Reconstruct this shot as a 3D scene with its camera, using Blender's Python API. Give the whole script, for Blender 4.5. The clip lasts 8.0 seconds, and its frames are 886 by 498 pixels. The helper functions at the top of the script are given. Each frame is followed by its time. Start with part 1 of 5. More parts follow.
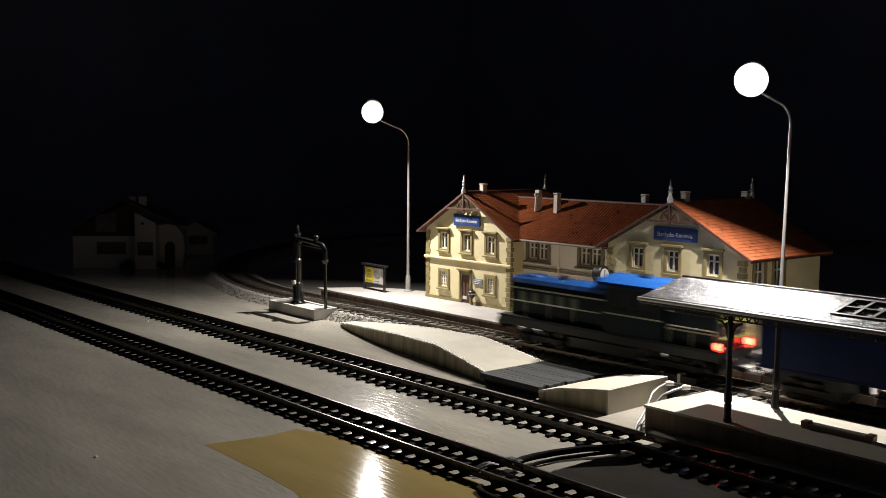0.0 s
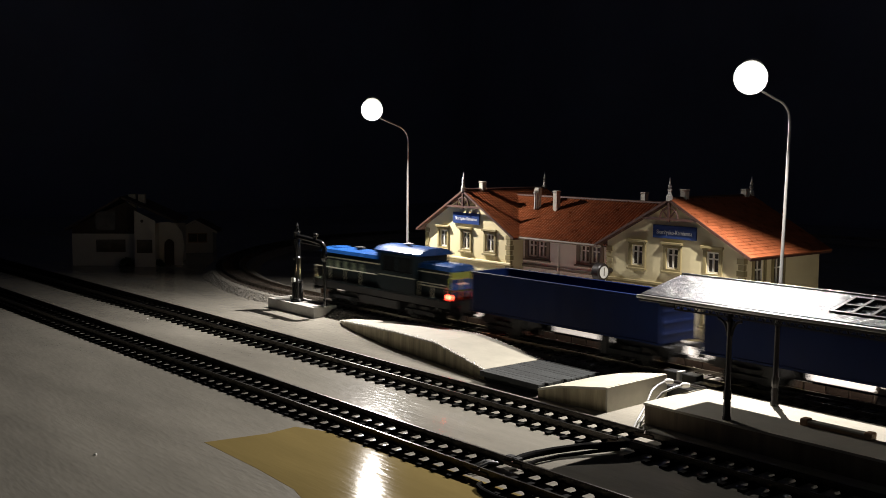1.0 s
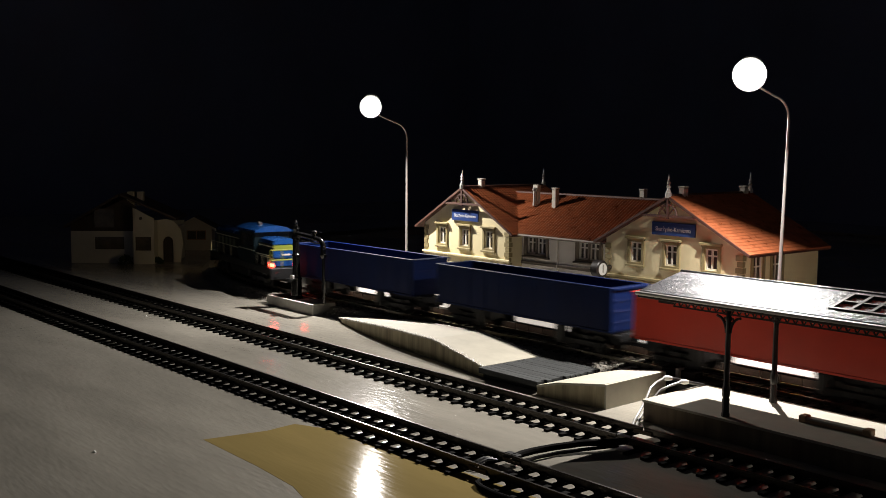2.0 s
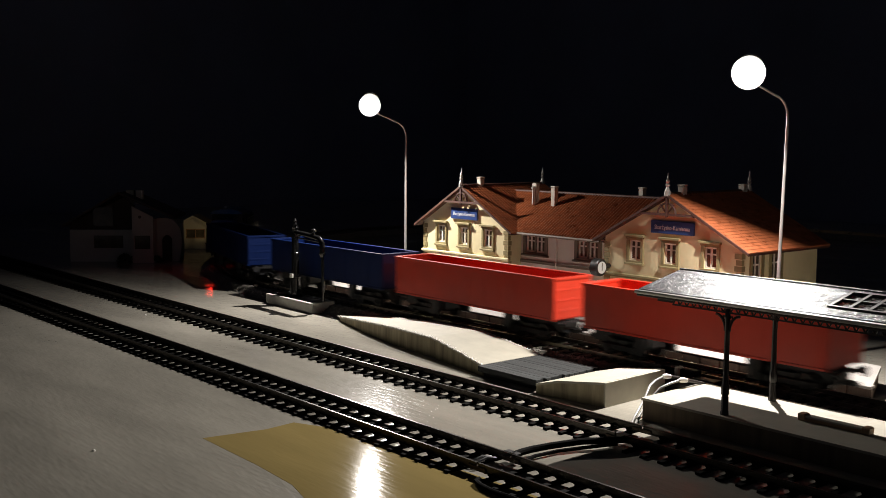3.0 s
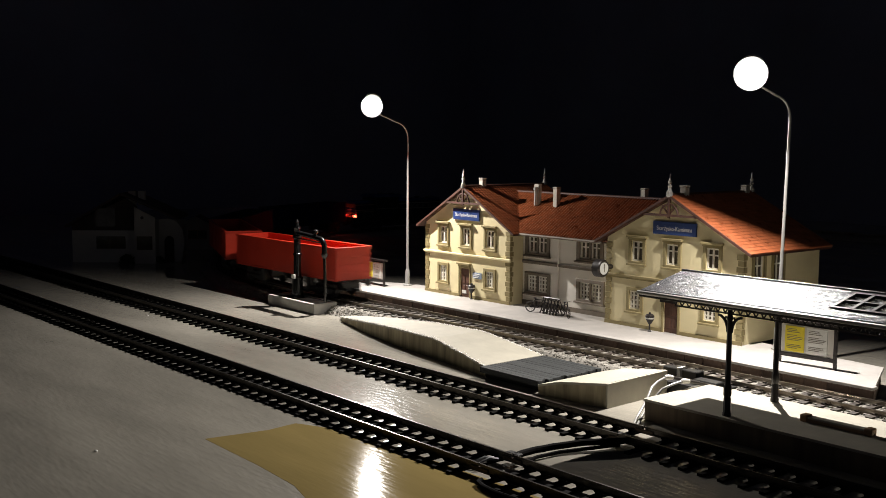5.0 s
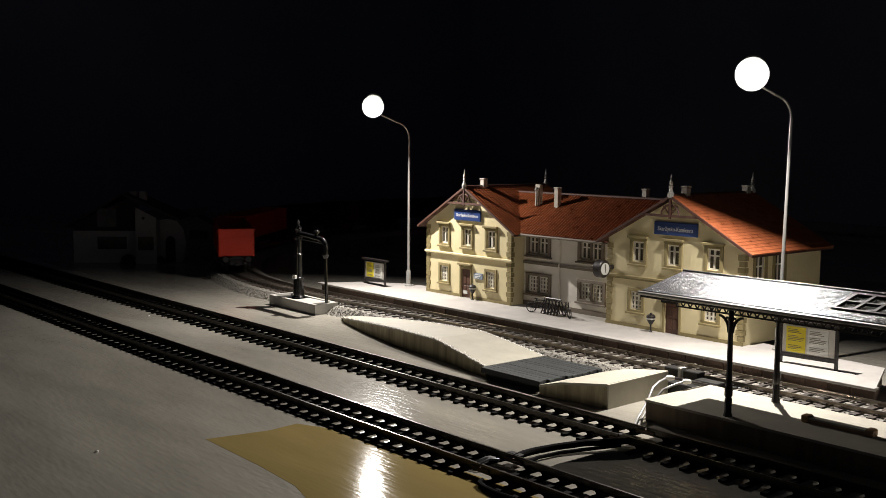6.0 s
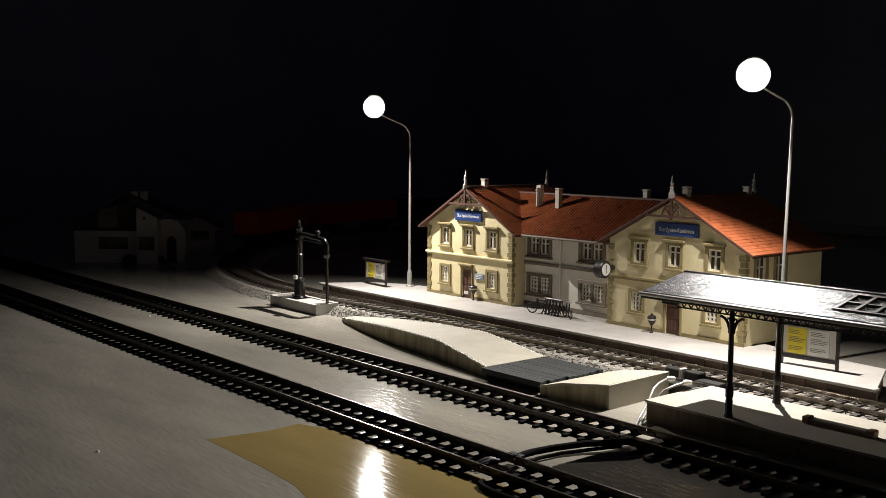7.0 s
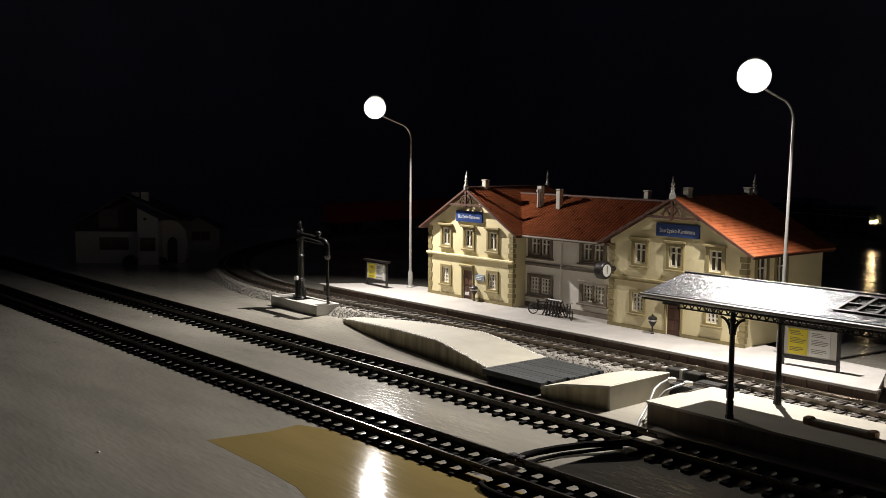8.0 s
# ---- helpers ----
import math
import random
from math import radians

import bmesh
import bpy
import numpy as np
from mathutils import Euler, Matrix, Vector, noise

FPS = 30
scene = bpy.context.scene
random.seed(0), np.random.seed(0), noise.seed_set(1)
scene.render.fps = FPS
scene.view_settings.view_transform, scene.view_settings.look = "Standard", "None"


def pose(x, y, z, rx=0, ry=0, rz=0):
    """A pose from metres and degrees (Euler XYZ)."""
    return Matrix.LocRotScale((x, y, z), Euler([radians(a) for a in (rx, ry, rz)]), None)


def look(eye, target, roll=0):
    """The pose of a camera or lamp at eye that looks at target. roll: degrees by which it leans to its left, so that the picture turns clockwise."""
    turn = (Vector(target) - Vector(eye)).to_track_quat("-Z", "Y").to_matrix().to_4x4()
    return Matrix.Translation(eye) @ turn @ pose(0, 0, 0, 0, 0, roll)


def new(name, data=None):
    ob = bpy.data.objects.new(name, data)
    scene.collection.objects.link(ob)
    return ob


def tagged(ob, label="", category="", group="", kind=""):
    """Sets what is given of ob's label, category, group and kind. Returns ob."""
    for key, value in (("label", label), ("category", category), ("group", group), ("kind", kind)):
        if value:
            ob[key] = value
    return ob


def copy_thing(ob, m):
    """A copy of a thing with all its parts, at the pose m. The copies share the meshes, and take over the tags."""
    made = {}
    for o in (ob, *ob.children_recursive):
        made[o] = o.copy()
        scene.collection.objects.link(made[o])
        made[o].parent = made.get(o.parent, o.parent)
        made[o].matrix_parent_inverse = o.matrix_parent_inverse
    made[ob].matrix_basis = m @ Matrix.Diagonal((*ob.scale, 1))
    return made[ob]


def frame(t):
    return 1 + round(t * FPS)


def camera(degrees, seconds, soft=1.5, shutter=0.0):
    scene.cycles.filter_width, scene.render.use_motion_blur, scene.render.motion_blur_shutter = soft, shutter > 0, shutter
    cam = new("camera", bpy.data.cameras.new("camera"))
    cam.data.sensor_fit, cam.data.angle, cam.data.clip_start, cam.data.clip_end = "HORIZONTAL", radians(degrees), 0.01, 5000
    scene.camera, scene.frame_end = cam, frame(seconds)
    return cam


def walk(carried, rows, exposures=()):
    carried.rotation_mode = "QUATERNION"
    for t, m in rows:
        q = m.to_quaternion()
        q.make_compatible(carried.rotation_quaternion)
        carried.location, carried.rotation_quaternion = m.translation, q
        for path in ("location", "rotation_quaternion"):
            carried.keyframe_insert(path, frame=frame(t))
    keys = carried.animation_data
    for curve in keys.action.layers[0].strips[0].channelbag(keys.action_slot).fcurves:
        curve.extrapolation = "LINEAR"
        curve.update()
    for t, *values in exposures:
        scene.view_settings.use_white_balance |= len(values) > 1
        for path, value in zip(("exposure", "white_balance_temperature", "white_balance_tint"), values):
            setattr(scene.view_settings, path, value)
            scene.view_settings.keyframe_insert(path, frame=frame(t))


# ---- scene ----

# ---- camera and its walk (the scene is a model railway: sizes below are in millimetres) ----
cam = camera(46.15, 8.0, soft=0.85, shutter=0.9)
MM = 0.001
EYE = (0.0, 0.0, 0.1245)


def view(yaw, tilt, roll):
    """Camera pose from the heading left of +y, the tilt down and the lean, in degrees."""
    a, b = radians(yaw), radians(tilt)
    way = Vector((-math.sin(a) * math.cos(b), math.cos(a) * math.cos(b), -math.sin(b)))
    return look(EYE, Vector(EYE) + way, roll)


walk(cam, [(t, view(y, p, r)) for t, y, p, r in (
    (0.0, 49.788, 5.477, 0.424), (0.5, 49.764, 5.556, 0.425), (1.0, 49.757, 5.601, 0.435), (1.5, 49.734, 5.687, 0.417),
    (3.0, 49.645, 5.845, 0.365), (3.5, 49.684, 5.882, 0.380), (4.0, 49.699, 5.842, 0.355), (4.5, 49.735, 5.811, 0.369),
    (6.0, 49.820, 5.775, 0.390), (6.5, 49.869, 5.760, 0.418), (7.0, 49.871, 5.750, 0.457), (7.5, 49.887, 5.707, 0.500),
    (8.0, 49.916, 5.704, 0.473))],
    exposures=((0.0, 0.15), (0.8, 0.28), (4.6, 0.28), (6.0, 0.08), (8.0, 0.08)))

# ---- world and exposure: a dark room at night, lit by the two layout lamps ----
world = bpy.data.worlds.new("night")
scene.world = world
world.use_nodes = True
world.node_tree.nodes["Background"].inputs[0].default_value = (0.25, 0.3, 0.6, 1)
world.node_tree.nodes["Background"].inputs[1].default_value = 0.002
LAMP_POWER = {"west": 0.73, "east": 0.92}
LAMP_WAY = {"west": (0.42, -0.48, -0.77), "east": (0.31, -0.67, -0.67)}
LAMP_COLOUR = (1.0, 0.935, 0.88)


# ---- materials ----
def mat(name, col, rough=0.6, metal=0.0, var=0.25, scale=120.0, bump=0.15, bscale=600.0, stretch=(1, 1, 1), spec=0.5, rnd=0.0, dist=0.0004, rvar=0.1):
    m = bpy.data.materials.new(name)
    m.use_nodes = True
    nt = m.node_tree
    b = nt.nodes["Principled BSDF"]
    b.inputs["Metallic"].default_value = metal
    b.inputs["Specular IOR Level"].default_value = spec
    tc = nt.nodes.new("ShaderNodeTexCoord")
    mp = nt.nodes.new("ShaderNodeMapping")
    mp.inputs["Scale"].default_value = stretch
    nt.links.new(tc.outputs["Object"], mp.inputs["Vector"])
    n1 = nt.nodes.new("ShaderNodeTexNoise")
    n1.inputs["Scale"].default_value = scale
    n1.inputs["Detail"].default_value = 6
    n1.inputs["Roughness"].default_value = 0.62
    nt.links.new(mp.outputs[0], n1.inputs["Vector"])
    n2 = nt.nodes.new("ShaderNodeTexNoise")
    n2.inputs["Scale"].default_value = bscale
    n2.inputs["Detail"].default_value = 3
    nt.links.new(mp.outputs[0], n2.inputs["Vector"])
    mix = nt.nodes.new("ShaderNodeMix")
    mix.data_type = "RGBA"
    lo = [c * (1 - var) for c in col]
    hi = [min(1, c * (1 + var)) for c in col]
    mix.inputs["A"].default_value = (*lo, 1)
    mix.inputs["B"].default_value = (*hi, 1)
    ramp = nt.nodes.new("ShaderNodeMapRange")
    ramp.inputs["From Min"].default_value = 0.3
    ramp.inputs["From Max"].default_value = 0.7
    nt.links.new(n1.outputs["Fac"], ramp.inputs["Value"])
    nt.links.new(ramp.outputs[0], mix.inputs["Factor"])
    out = mix.outputs["Result"]
    if rnd:
        oi = nt.nodes.new("ShaderNodeObjectInfo")
        hsv = nt.nodes.new("ShaderNodeHueSaturation")
        r2 = nt.nodes.new("ShaderNodeMapRange")
        r2.inputs["To Min"].default_value = 1 - rnd
        r2.inputs["To Max"].default_value = 1 + rnd
        nt.links.new(oi.outputs["Random"], r2.inputs["Value"])
        nt.links.new(r2.outputs[0], hsv.inputs["Value"])
        nt.links.new(out, hsv.inputs["Color"])
        out = hsv.outputs[0]
    nt.links.new(out, b.inputs["Base Color"])
    rr = nt.nodes.new("ShaderNodeMapRange")
    rr.inputs["To Min"].default_value = max(0.03, rough - rvar)
    rr.inputs["To Max"].default_value = min(1, rough + rvar)
    nt.links.new(n1.outputs["Fac"], rr.inputs["Value"])
    nt.links.new(rr.outputs[0], b.inputs["Roughness"])
    if bump:
        bp = nt.nodes.new("ShaderNodeBump")
        bp.inputs["Strength"].default_value = bump
        bp.inputs["Distance"].default_value = dist
        nt.links.new(n2.outputs["Fac"], bp.inputs["Height"])
        nt.links.new(bp.outputs[0], b.inputs["Normal"])
    return m


def glow(name, col, power):
    m = bpy.data.materials.new(name)
    m.use_nodes = True
    b = m.node_tree.nodes["Principled BSDF"]
    b.inputs["Base Color"].default_value = (*col, 1)
    b.inputs["Emission Color"].default_value = (*col, 1)
    b.inputs["Emission Strength"].default_value = power
    return m


def glass(name, col=(0.9, 0.95, 1.0), rough=0.05):
    m = bpy.data.materials.new(name)
    m.use_nodes = True
    b = m.node_tree.nodes["Principled BSDF"]
    b.inputs["Base Color"].default_value = (*col, 1)
    b.inputs["Roughness"].default_value = rough
    b.inputs["Transmission Weight"].default_value = 0.9
    b.inputs["IOR"].default_value = 1.45
    return m


TABLE = mat("painted_board", (0.345, 0.325, 0.275), 0.14, var=0.24, scale=22, bump=0.62, bscale=430, stretch=(0.32, 1, 1), dist=0.0004, spec=0.46, rvar=0.05)
CRUMBLE = mat("crumbled_white_edge", (0.88, 0.86, 0.80), 0.6, var=0.08, scale=400, bump=0.1)
OCHRE = mat("bare_varnished_board", (0.27, 0.205, 0.08), 0.085, var=0.14, scale=40, bump=0.15, bscale=560, stretch=(0.16, 1, 1), dist=0.0004, spec=0.035, rvar=0.03)
ROOM = mat("blue_grey_wall_paint", (0.30, 0.34, 0.48), 0.9, var=0.2, scale=2, bump=0.1, bscale=20)
BLACK = mat("black_plastic", (0.012, 0.012, 0.012), 0.42, var=0.3, bump=0.1)
SLEEPER = mat("black_sleeper_plastic", (0.004, 0.0037, 0.0034), 0.85, var=0.35, bump=0.2, rnd=0.3, spec=0.04)
SLEEPER_BROWN = mat("brown_sleeper_plastic", (0.045, 0.034, 0.026), 0.6, var=0.35, bump=0.2, rnd=0.3)
RAIL = mat("nickel_silver_rail", (0.07, 0.064, 0.056), 0.32, metal=1.0, var=0.3, scale=60, bump=0.05)
RAIL_BRIGHT = mat("polished_rail", (0.30, 0.27, 0.23), 0.30, metal=1.0, var=0.25, scale=60, bump=0.05)
RAIL_DARK = mat("browned_rail_web", (0.10, 0.075, 0.055), 0.5, metal=0.6, var=0.4, scale=80, bump=0.15)
BALLAST = mat("grey_ballast", (0.24, 0.225, 0.195), 0.85, var=0.45, scale=400, bump=0.6, bscale=900)
PLATFORM = mat("pale_concrete_top", (0.39, 0.37, 0.345), 0.75, var=0.14, scale=70, bump=0.25, bscale=500)
PLATFORM_FACE = mat("brown_platform_wall", (0.13, 0.085, 0.065), 0.8, var=0.35, scale=200, bump=0.3, rnd=0.25)
RAMP = mat("cream_ramp_plaster", (0.41, 0.385, 0.31), 0.7, var=0.10, scale=90, bump=0.2)
RAMP_SIDE = mat("weathered_ramp_wall", (0.36, 0.31, 0.20), 0.75, var=0.5, scale=160, bump=0.3, stretch=(1, 0.3, 0.10))
# ramp wall colour made browner and darker: the canopy's shade is in the colour
PLATFORM_SIDE_SHADE = mat("brown_stained_shaded_wall", (0.17, 0.13, 0.085), 0.8, var=0.4, scale=160, bump=0.3, stretch=(1, 0.3, 0.10))
BENCH = mat("brown_bench_wood", (0.36, 0.22, 0.12), 0.6, var=0.3, scale=200, bump=0.2, stretch=(0.2, 1, 1))
SLATE = mat("slate_grey_planks", (0.034, 0.037, 0.037), 0.75, var=0.3, scale=100, bump=0.3, stretch=(1, 5, 1), rnd=0.2, spec=0.2)
CREAM = mat("cream_plaster", (0.73, 0.64, 0.385), 0.75, var=0.05, scale=60, bump=0.1)
WHITE_WALL = mat("off_white_plaster", (0.80, 0.76, 0.68), 0.75, var=0.05, scale=60, bump=0.1)
KHAKI = mat("khaki_trim", (0.27, 0.22, 0.10), 0.7, var=0.12, scale=150, bump=0.15)
DARK_TRIM = mat("grey_brown_trim", (0.20, 0.165, 0.125), 0.7, var=0.15, scale=150, bump=0.15)
TILE = mat("red_clay_tiles", (0.27, 0.080, 0.032), 0.30, var=0.35, scale=160, bump=0.15, spec=0.3)
VERGE = mat("brown_verge_boards", (0.075, 0.028, 0.017), 0.7, var=0.25, bump=0.1)
WINDOW_WHITE = mat("white_window_paint", (0.78, 0.74, 0.64), 0.5, var=0.06, bump=0.05)
PANE = mat("dark_window_glass", (0.10, 0.085, 0.06), 0.08, var=0.4, scale=90, bump=0.0, spec=0.8)
CAB_GLASS = mat("black_cab_glass", (0.012, 0.014, 0.016), 0.1, var=0.2, bump=0.0)
WOOD_DOOR = mat("brown_door_paint", (0.10, 0.045, 0.028), 0.5, var=0.25, scale=150, bump=0.2)
SIGN_BLUE = mat("blue_sign_enamel", (0.028, 0.058, 0.19), 0.35, var=0.06, bump=0.0)
PLATE = mat("pale_blue_plate", (0.24, 0.30, 0.38), 0.5, var=0.05, bump=0.0)
SIGN_WHITE = mat("white_lettering", (0.75, 0.75, 0.75), 0.5, var=0.03, bump=0.0)
STONE = mat("grey_chimney_plaster", (0.50, 0.47, 0.40), 0.8, var=0.15, scale=200, bump=0.2)
ZINC = mat("zinc_finial", (0.55, 0.54, 0.50), 0.4, metal=0.5, var=0.2, bump=0.1)
POLE = mat("grey_lamp_pole", (0.42, 0.42, 0.40), 0.35, metal=0.4, var=0.1, bump=0.05)
CAST = mat("black_cast_iron", (0.006, 0.006, 0.006), 0.17, var=0.3, scale=200, bump=0.2, spec=0.6)
IRON = mat("dark_brown_iron", (0.018, 0.014, 0.013), 0.4, var=0.3, scale=200, bump=0.15)
BASIN = mat("grey_concrete_basin", (0.40, 0.39, 0.36), 0.75, var=0.12, scale=150, bump=0.25)
CANOPY = mat("wrinkled_roofing_felt", (0.10, 0.10, 0.105), 0.19, var=0.4, scale=420, bump=1.0, bscale=1250, dist=0.00045, spec=0.17)
LOCO_GREEN = mat("dark_green_loco_paint", (0.003, 0.011, 0.016), 0.45, var=0.12, bump=0.0, spec=0.25)
LOCO_BLUE = mat("bright_blue_loco_paint", (0.010, 0.062, 0.23), 0.26, var=0.08, bump=0.0)
LOUVRE = mat("grey_green_louvre_paint", (0.10, 0.13, 0.09), 0.5, var=0.1, bump=0.0)
LOCO_LIME = mat("lime_yellow_loco_paint", (0.21, 0.25, 0.04), 0.4, var=0.08, bump=0.0)
CREAM_LINE = mat("cream_lining", (0.42, 0.41, 0.32), 0.45, var=0.05, bump=0.0)
WAGON_BLUE = mat("blue_wagon_plastic", (0.001, 0.009, 0.058), 0.5, var=0.15, scale=60, bump=0.05, spec=0.18)
WAGON_RED = mat("red_wagon_plastic", (0.52, 0.034, 0.013), 0.42, var=0.10, scale=60, bump=0.05)
FRAME = mat("black_underframe", (0.010, 0.010, 0.011), 0.5, var=0.3, bump=0.1)
WHEEL = mat("dark_wheel_steel", (0.03, 0.028, 0.026), 0.5, metal=0.3, var=0.2, bump=0.0)
STEEL = mat("bright_wheel_steel", (0.4, 0.4, 0.4), 0.3, metal=1.0, var=0.1, bump=0.0)
PALE_BOX = mat("pale_grey_box", (0.55, 0.53, 0.48), 0.5, var=0.1, bump=0.05)
YELLOW = mat("yellow_poster", (0.72, 0.60, 0.03), 0.6, var=0.06, bump=0.0)
PAPER = mat("white_poster", (0.66, 0.66, 0.62), 0.6, var=0.06, bump=0.0)
INK = mat("dark_print", (0.17, 0.16, 0.12), 0.7, var=0.1, bump=0.0)
CABLE = mat("grey_cable_sleeve", (0.22, 0.215, 0.20), 0.4, var=0.1, bump=0.0)
PLUG = mat("white_plug_plastic", (0.75, 0.73, 0.68), 0.4, var=0.04, bump=0.0)
HOUSE_WHITE = mat("white_house_plaster", (0.55, 0.53, 0.47), 0.8, var=0.06, scale=80, bump=0.15)
HOUSE_DARK = mat("dark_timber_cladding", (0.05, 0.035, 0.025), 0.7, var=0.3, stretch=(6, 6, 1), bump=0.2)
HOUSE_ROOF = mat("dark_roof_shingles", (0.06, 0.045, 0.04), 0.7, var=0.3, scale=150, bump=0.4)
BUSH = mat("dark_bush_foliage", (0.03, 0.05, 0.02), 0.8, var=0.4, scale=300, bump=0.4)
LAMP_GLOW = glow("lamp_lens_light", (1.0, 0.97, 0.90), 1.5)
RED_GLOW = glow("red_tail_light", (1.0, 0.03, 0.015), 45.0)
HEAD_GLOW = glow("warm_head_light", (1.0, 0.72, 0.35), 190.0)
CLEAR = glass("skylight_glass", (0.75, 0.78, 0.80), 0.25)

# ---- mesh helpers, in millimetres ----
ORIGIN = {}


def thing(name, x, y, z, label, category, group="", kind="", rz=0.0, world=True):
    """An Empty at the base of a thing. world: its parts are given in the layout's millimetres, else in its own."""
    ob = new(name)
    ob.empty_display_size = 0.005
    ob.matrix_basis = pose(x * MM, y * MM, z * MM, 0, 0, rz)
    ORIGIN[ob] = Vector((x, y, z)) if world else Vector((0, 0, 0))
    return tagged(ob, label, category, group, kind)


def mesh_of(name, bm, material, shift=Vector((0, 0, 0)), smooth=True):
    bmesh.ops.recalc_face_normals(bm, faces=bm.faces)
    for v in bm.verts:
        v.co = (v.co - shift) * MM
    me = bpy.data.meshes.new(name)
    bm.to_mesh(me)
    bm.free()
    me.materials.append(material)
    if smooth:
        me.polygons.foreach_set("use_smooth", [True] * len(me.polygons))
        me.set_sharp_from_angle(angle=radians(32))
    return me


def part(name, bm, material, parent, label="", kind="", smooth=True):
    shift = ORIGIN.get(parent, Vector((0, 0, 0)))
    ob = new(name, mesh_of(name, bm, material, shift, smooth))
    ob.parent = parent
    ORIGIN[ob] = shift
    return tagged(ob, label, kind=kind)


def solo(name, bm, material, label="", category="", group="", kind="", smooth=True):
    """A thing of one mesh, in the layout's millimetres; its origin lies at the middle of its foot."""
    lo = [min(v.co[i] for v in bm.verts) for i in range(3)]
    hi = [max(v.co[i] for v in bm.verts) for i in range(3)]
    base = Vector(((lo[0] + hi[0]) / 2, (lo[1] + hi[1]) / 2, lo[2]))
    ob = new(name, mesh_of(name, bm, material, base, smooth))
    ob.location = base * MM
    ORIGIN[ob] = base
    return tagged(ob, label, category, group, kind)


def B():
    return bmesh.new()


def box(bm, x0, x1, y0, y1, z0, z1, bevel=0.0):
    vs = [bm.verts.new(c) for c in ((x0, y0, z0), (x1, y0, z0), (x1, y1, z0), (x0, y1, z0), (x0, y0, z1), (x1, y0, z1), (x1, y1, z1), (x0, y1, z1))]
    fs = [bm.faces.new([vs[i] for i in f]) for f in ((3, 2, 1, 0), (4, 5, 6, 7), (0, 1, 5, 4), (1, 2, 6, 5), (2, 3, 7, 6), (3, 0, 4, 7))]
    if bevel:
        es = list({e for f in fs for e in f.edges})
        bmesh.ops.bevel(bm, geom=es, offset=bevel, segments=1, affect="EDGES")
    return bm


def bx(x0, x1, y0, y1, z0, z1, bevel=0.0):
    return box(bmesh.new(), x0, x1, y0, y1, z0, z1, bevel)


def prism(bm, poly, axis, a0, a1):
    """A closed polygon pulled along an axis. poly: for x (y, z) pairs, for y (x, z) pairs, for z (x, y) pairs."""
    put = {"x": lambda p, a: (a, p[0], p[1]), "y": lambda p, a: (p[0], a, p[1]), "z": lambda p, a: (p[0], p[1], a)}[axis]
    lo = [bm.verts.new(put(p, a0)) for p in poly]
    hi = [bm.verts.new(put(p, a1)) for p in poly]
    bm.faces.new(lo)
    bm.faces.new(hi[::-1])
    n = len(poly)
    for i in range(n):
        bm.faces.new((lo[i], lo[(i + 1) % n], hi[(i + 1) % n], hi[i]))
    return bm


def tube(bm, pts, radii, n=10):
    """A round bar along points; radii: one number or one a point."""
    pts = [Vector(p) for p in pts]
    if not isinstance(radii, (list, tuple)):
        radii = [radii] * len(pts)
    rings = []
    side = None
    for i, p in enumerate(pts):
        d = (pts[min(i + 1, len(pts) - 1)] - pts[max(i - 1, 0)]).normalized()
        if side is None:
            side = d.orthogonal().normalized()
        side = (side - d * side.dot(d)).normalized()
        up = d.cross(side)
        rings.append([bm.verts.new(p + (side * math.cos(2 * math.pi * k / n) + up * math.sin(2 * math.pi * k / n)) * radii[i]) for k in range(n)])
    for a, b in zip(rings, rings[1:]):
        for k in range(n):
            bm.faces.new((a[k], a[(k + 1) % n], b[(k + 1) % n], b[k]))
    bm.faces.new(rings[0][::-1])
    bm.faces.new(rings[-1])
    return bm


def lathe(bm, x, y, z, prof, n=16):
    """A turned body round a vertical axis: prof is (radius, height) pairs upwards."""
    rings = [[bm.verts.new((x + r * math.cos(2 * math.pi * k / n), y + r * math.sin(2 * math.pi * k / n), z + h)) for k in range(n)] for r, h in prof]
    for a, b in zip(rings, rings[1:]):
        for k in range(n):
            bm.faces.new((a[k], a[(k + 1) % n], b[(k + 1) % n], b[k]))
    bm.faces.new(rings[0][::-1])
    bm.faces.new(rings[-1])
    return bm


def strip(bm, pts, prof):
    """A profile of (offset to the left, height) pairs swept along plan points (x, y)."""
    rings = []
    n = len(pts)
    for i, p in enumerate(pts):
        a, b = pts[max(i - 1, 0)], pts[min(i + 1, n - 1)]
        d = Vector((b[0] - a[0], b[1] - a[1])).normalized()
        rings.append([bm.verts.new((p[0] - d.y * o, p[1] + d.x * o, h)) for o, h in prof])
    m = len(prof)
    for a, b in zip(rings, rings[1:]):
        for k in range(m):
            bm.faces.new((a[k], a[(k + 1) % m], b[(k + 1) % m], b[k]))
    bm.faces.new(rings[0][::-1])
    bm.faces.new(rings[-1])
    return bm


def letters(text, size, x, y, z, parent, material, name="lettering", wide=1.0):
    """Raised lettering on a wall that faces -y, its middle at x, z, on the plane y."""
    cu = bpy.data.curves.new("lettering", "FONT")
    cu.body, cu.size, cu.align_x, cu.align_y, cu.extrude = text, size, "CENTER", "CENTER", 0.06
    cu.resolution_u = 3
    ob = bpy.data.objects.new("lettering", cu)
    me0 = ob.to_mesh()
    bm = bmesh.new()
    bm.from_mesh(me0)
    ob.to_mesh_clear()
    for v in bm.verts:
        v.co = Vector((x + v.co.x * wide, y - v.co.z, z + v.co.y))
    bpy.data.objects.remove(ob)
    return part(name, bm, material, parent, smooth=False)


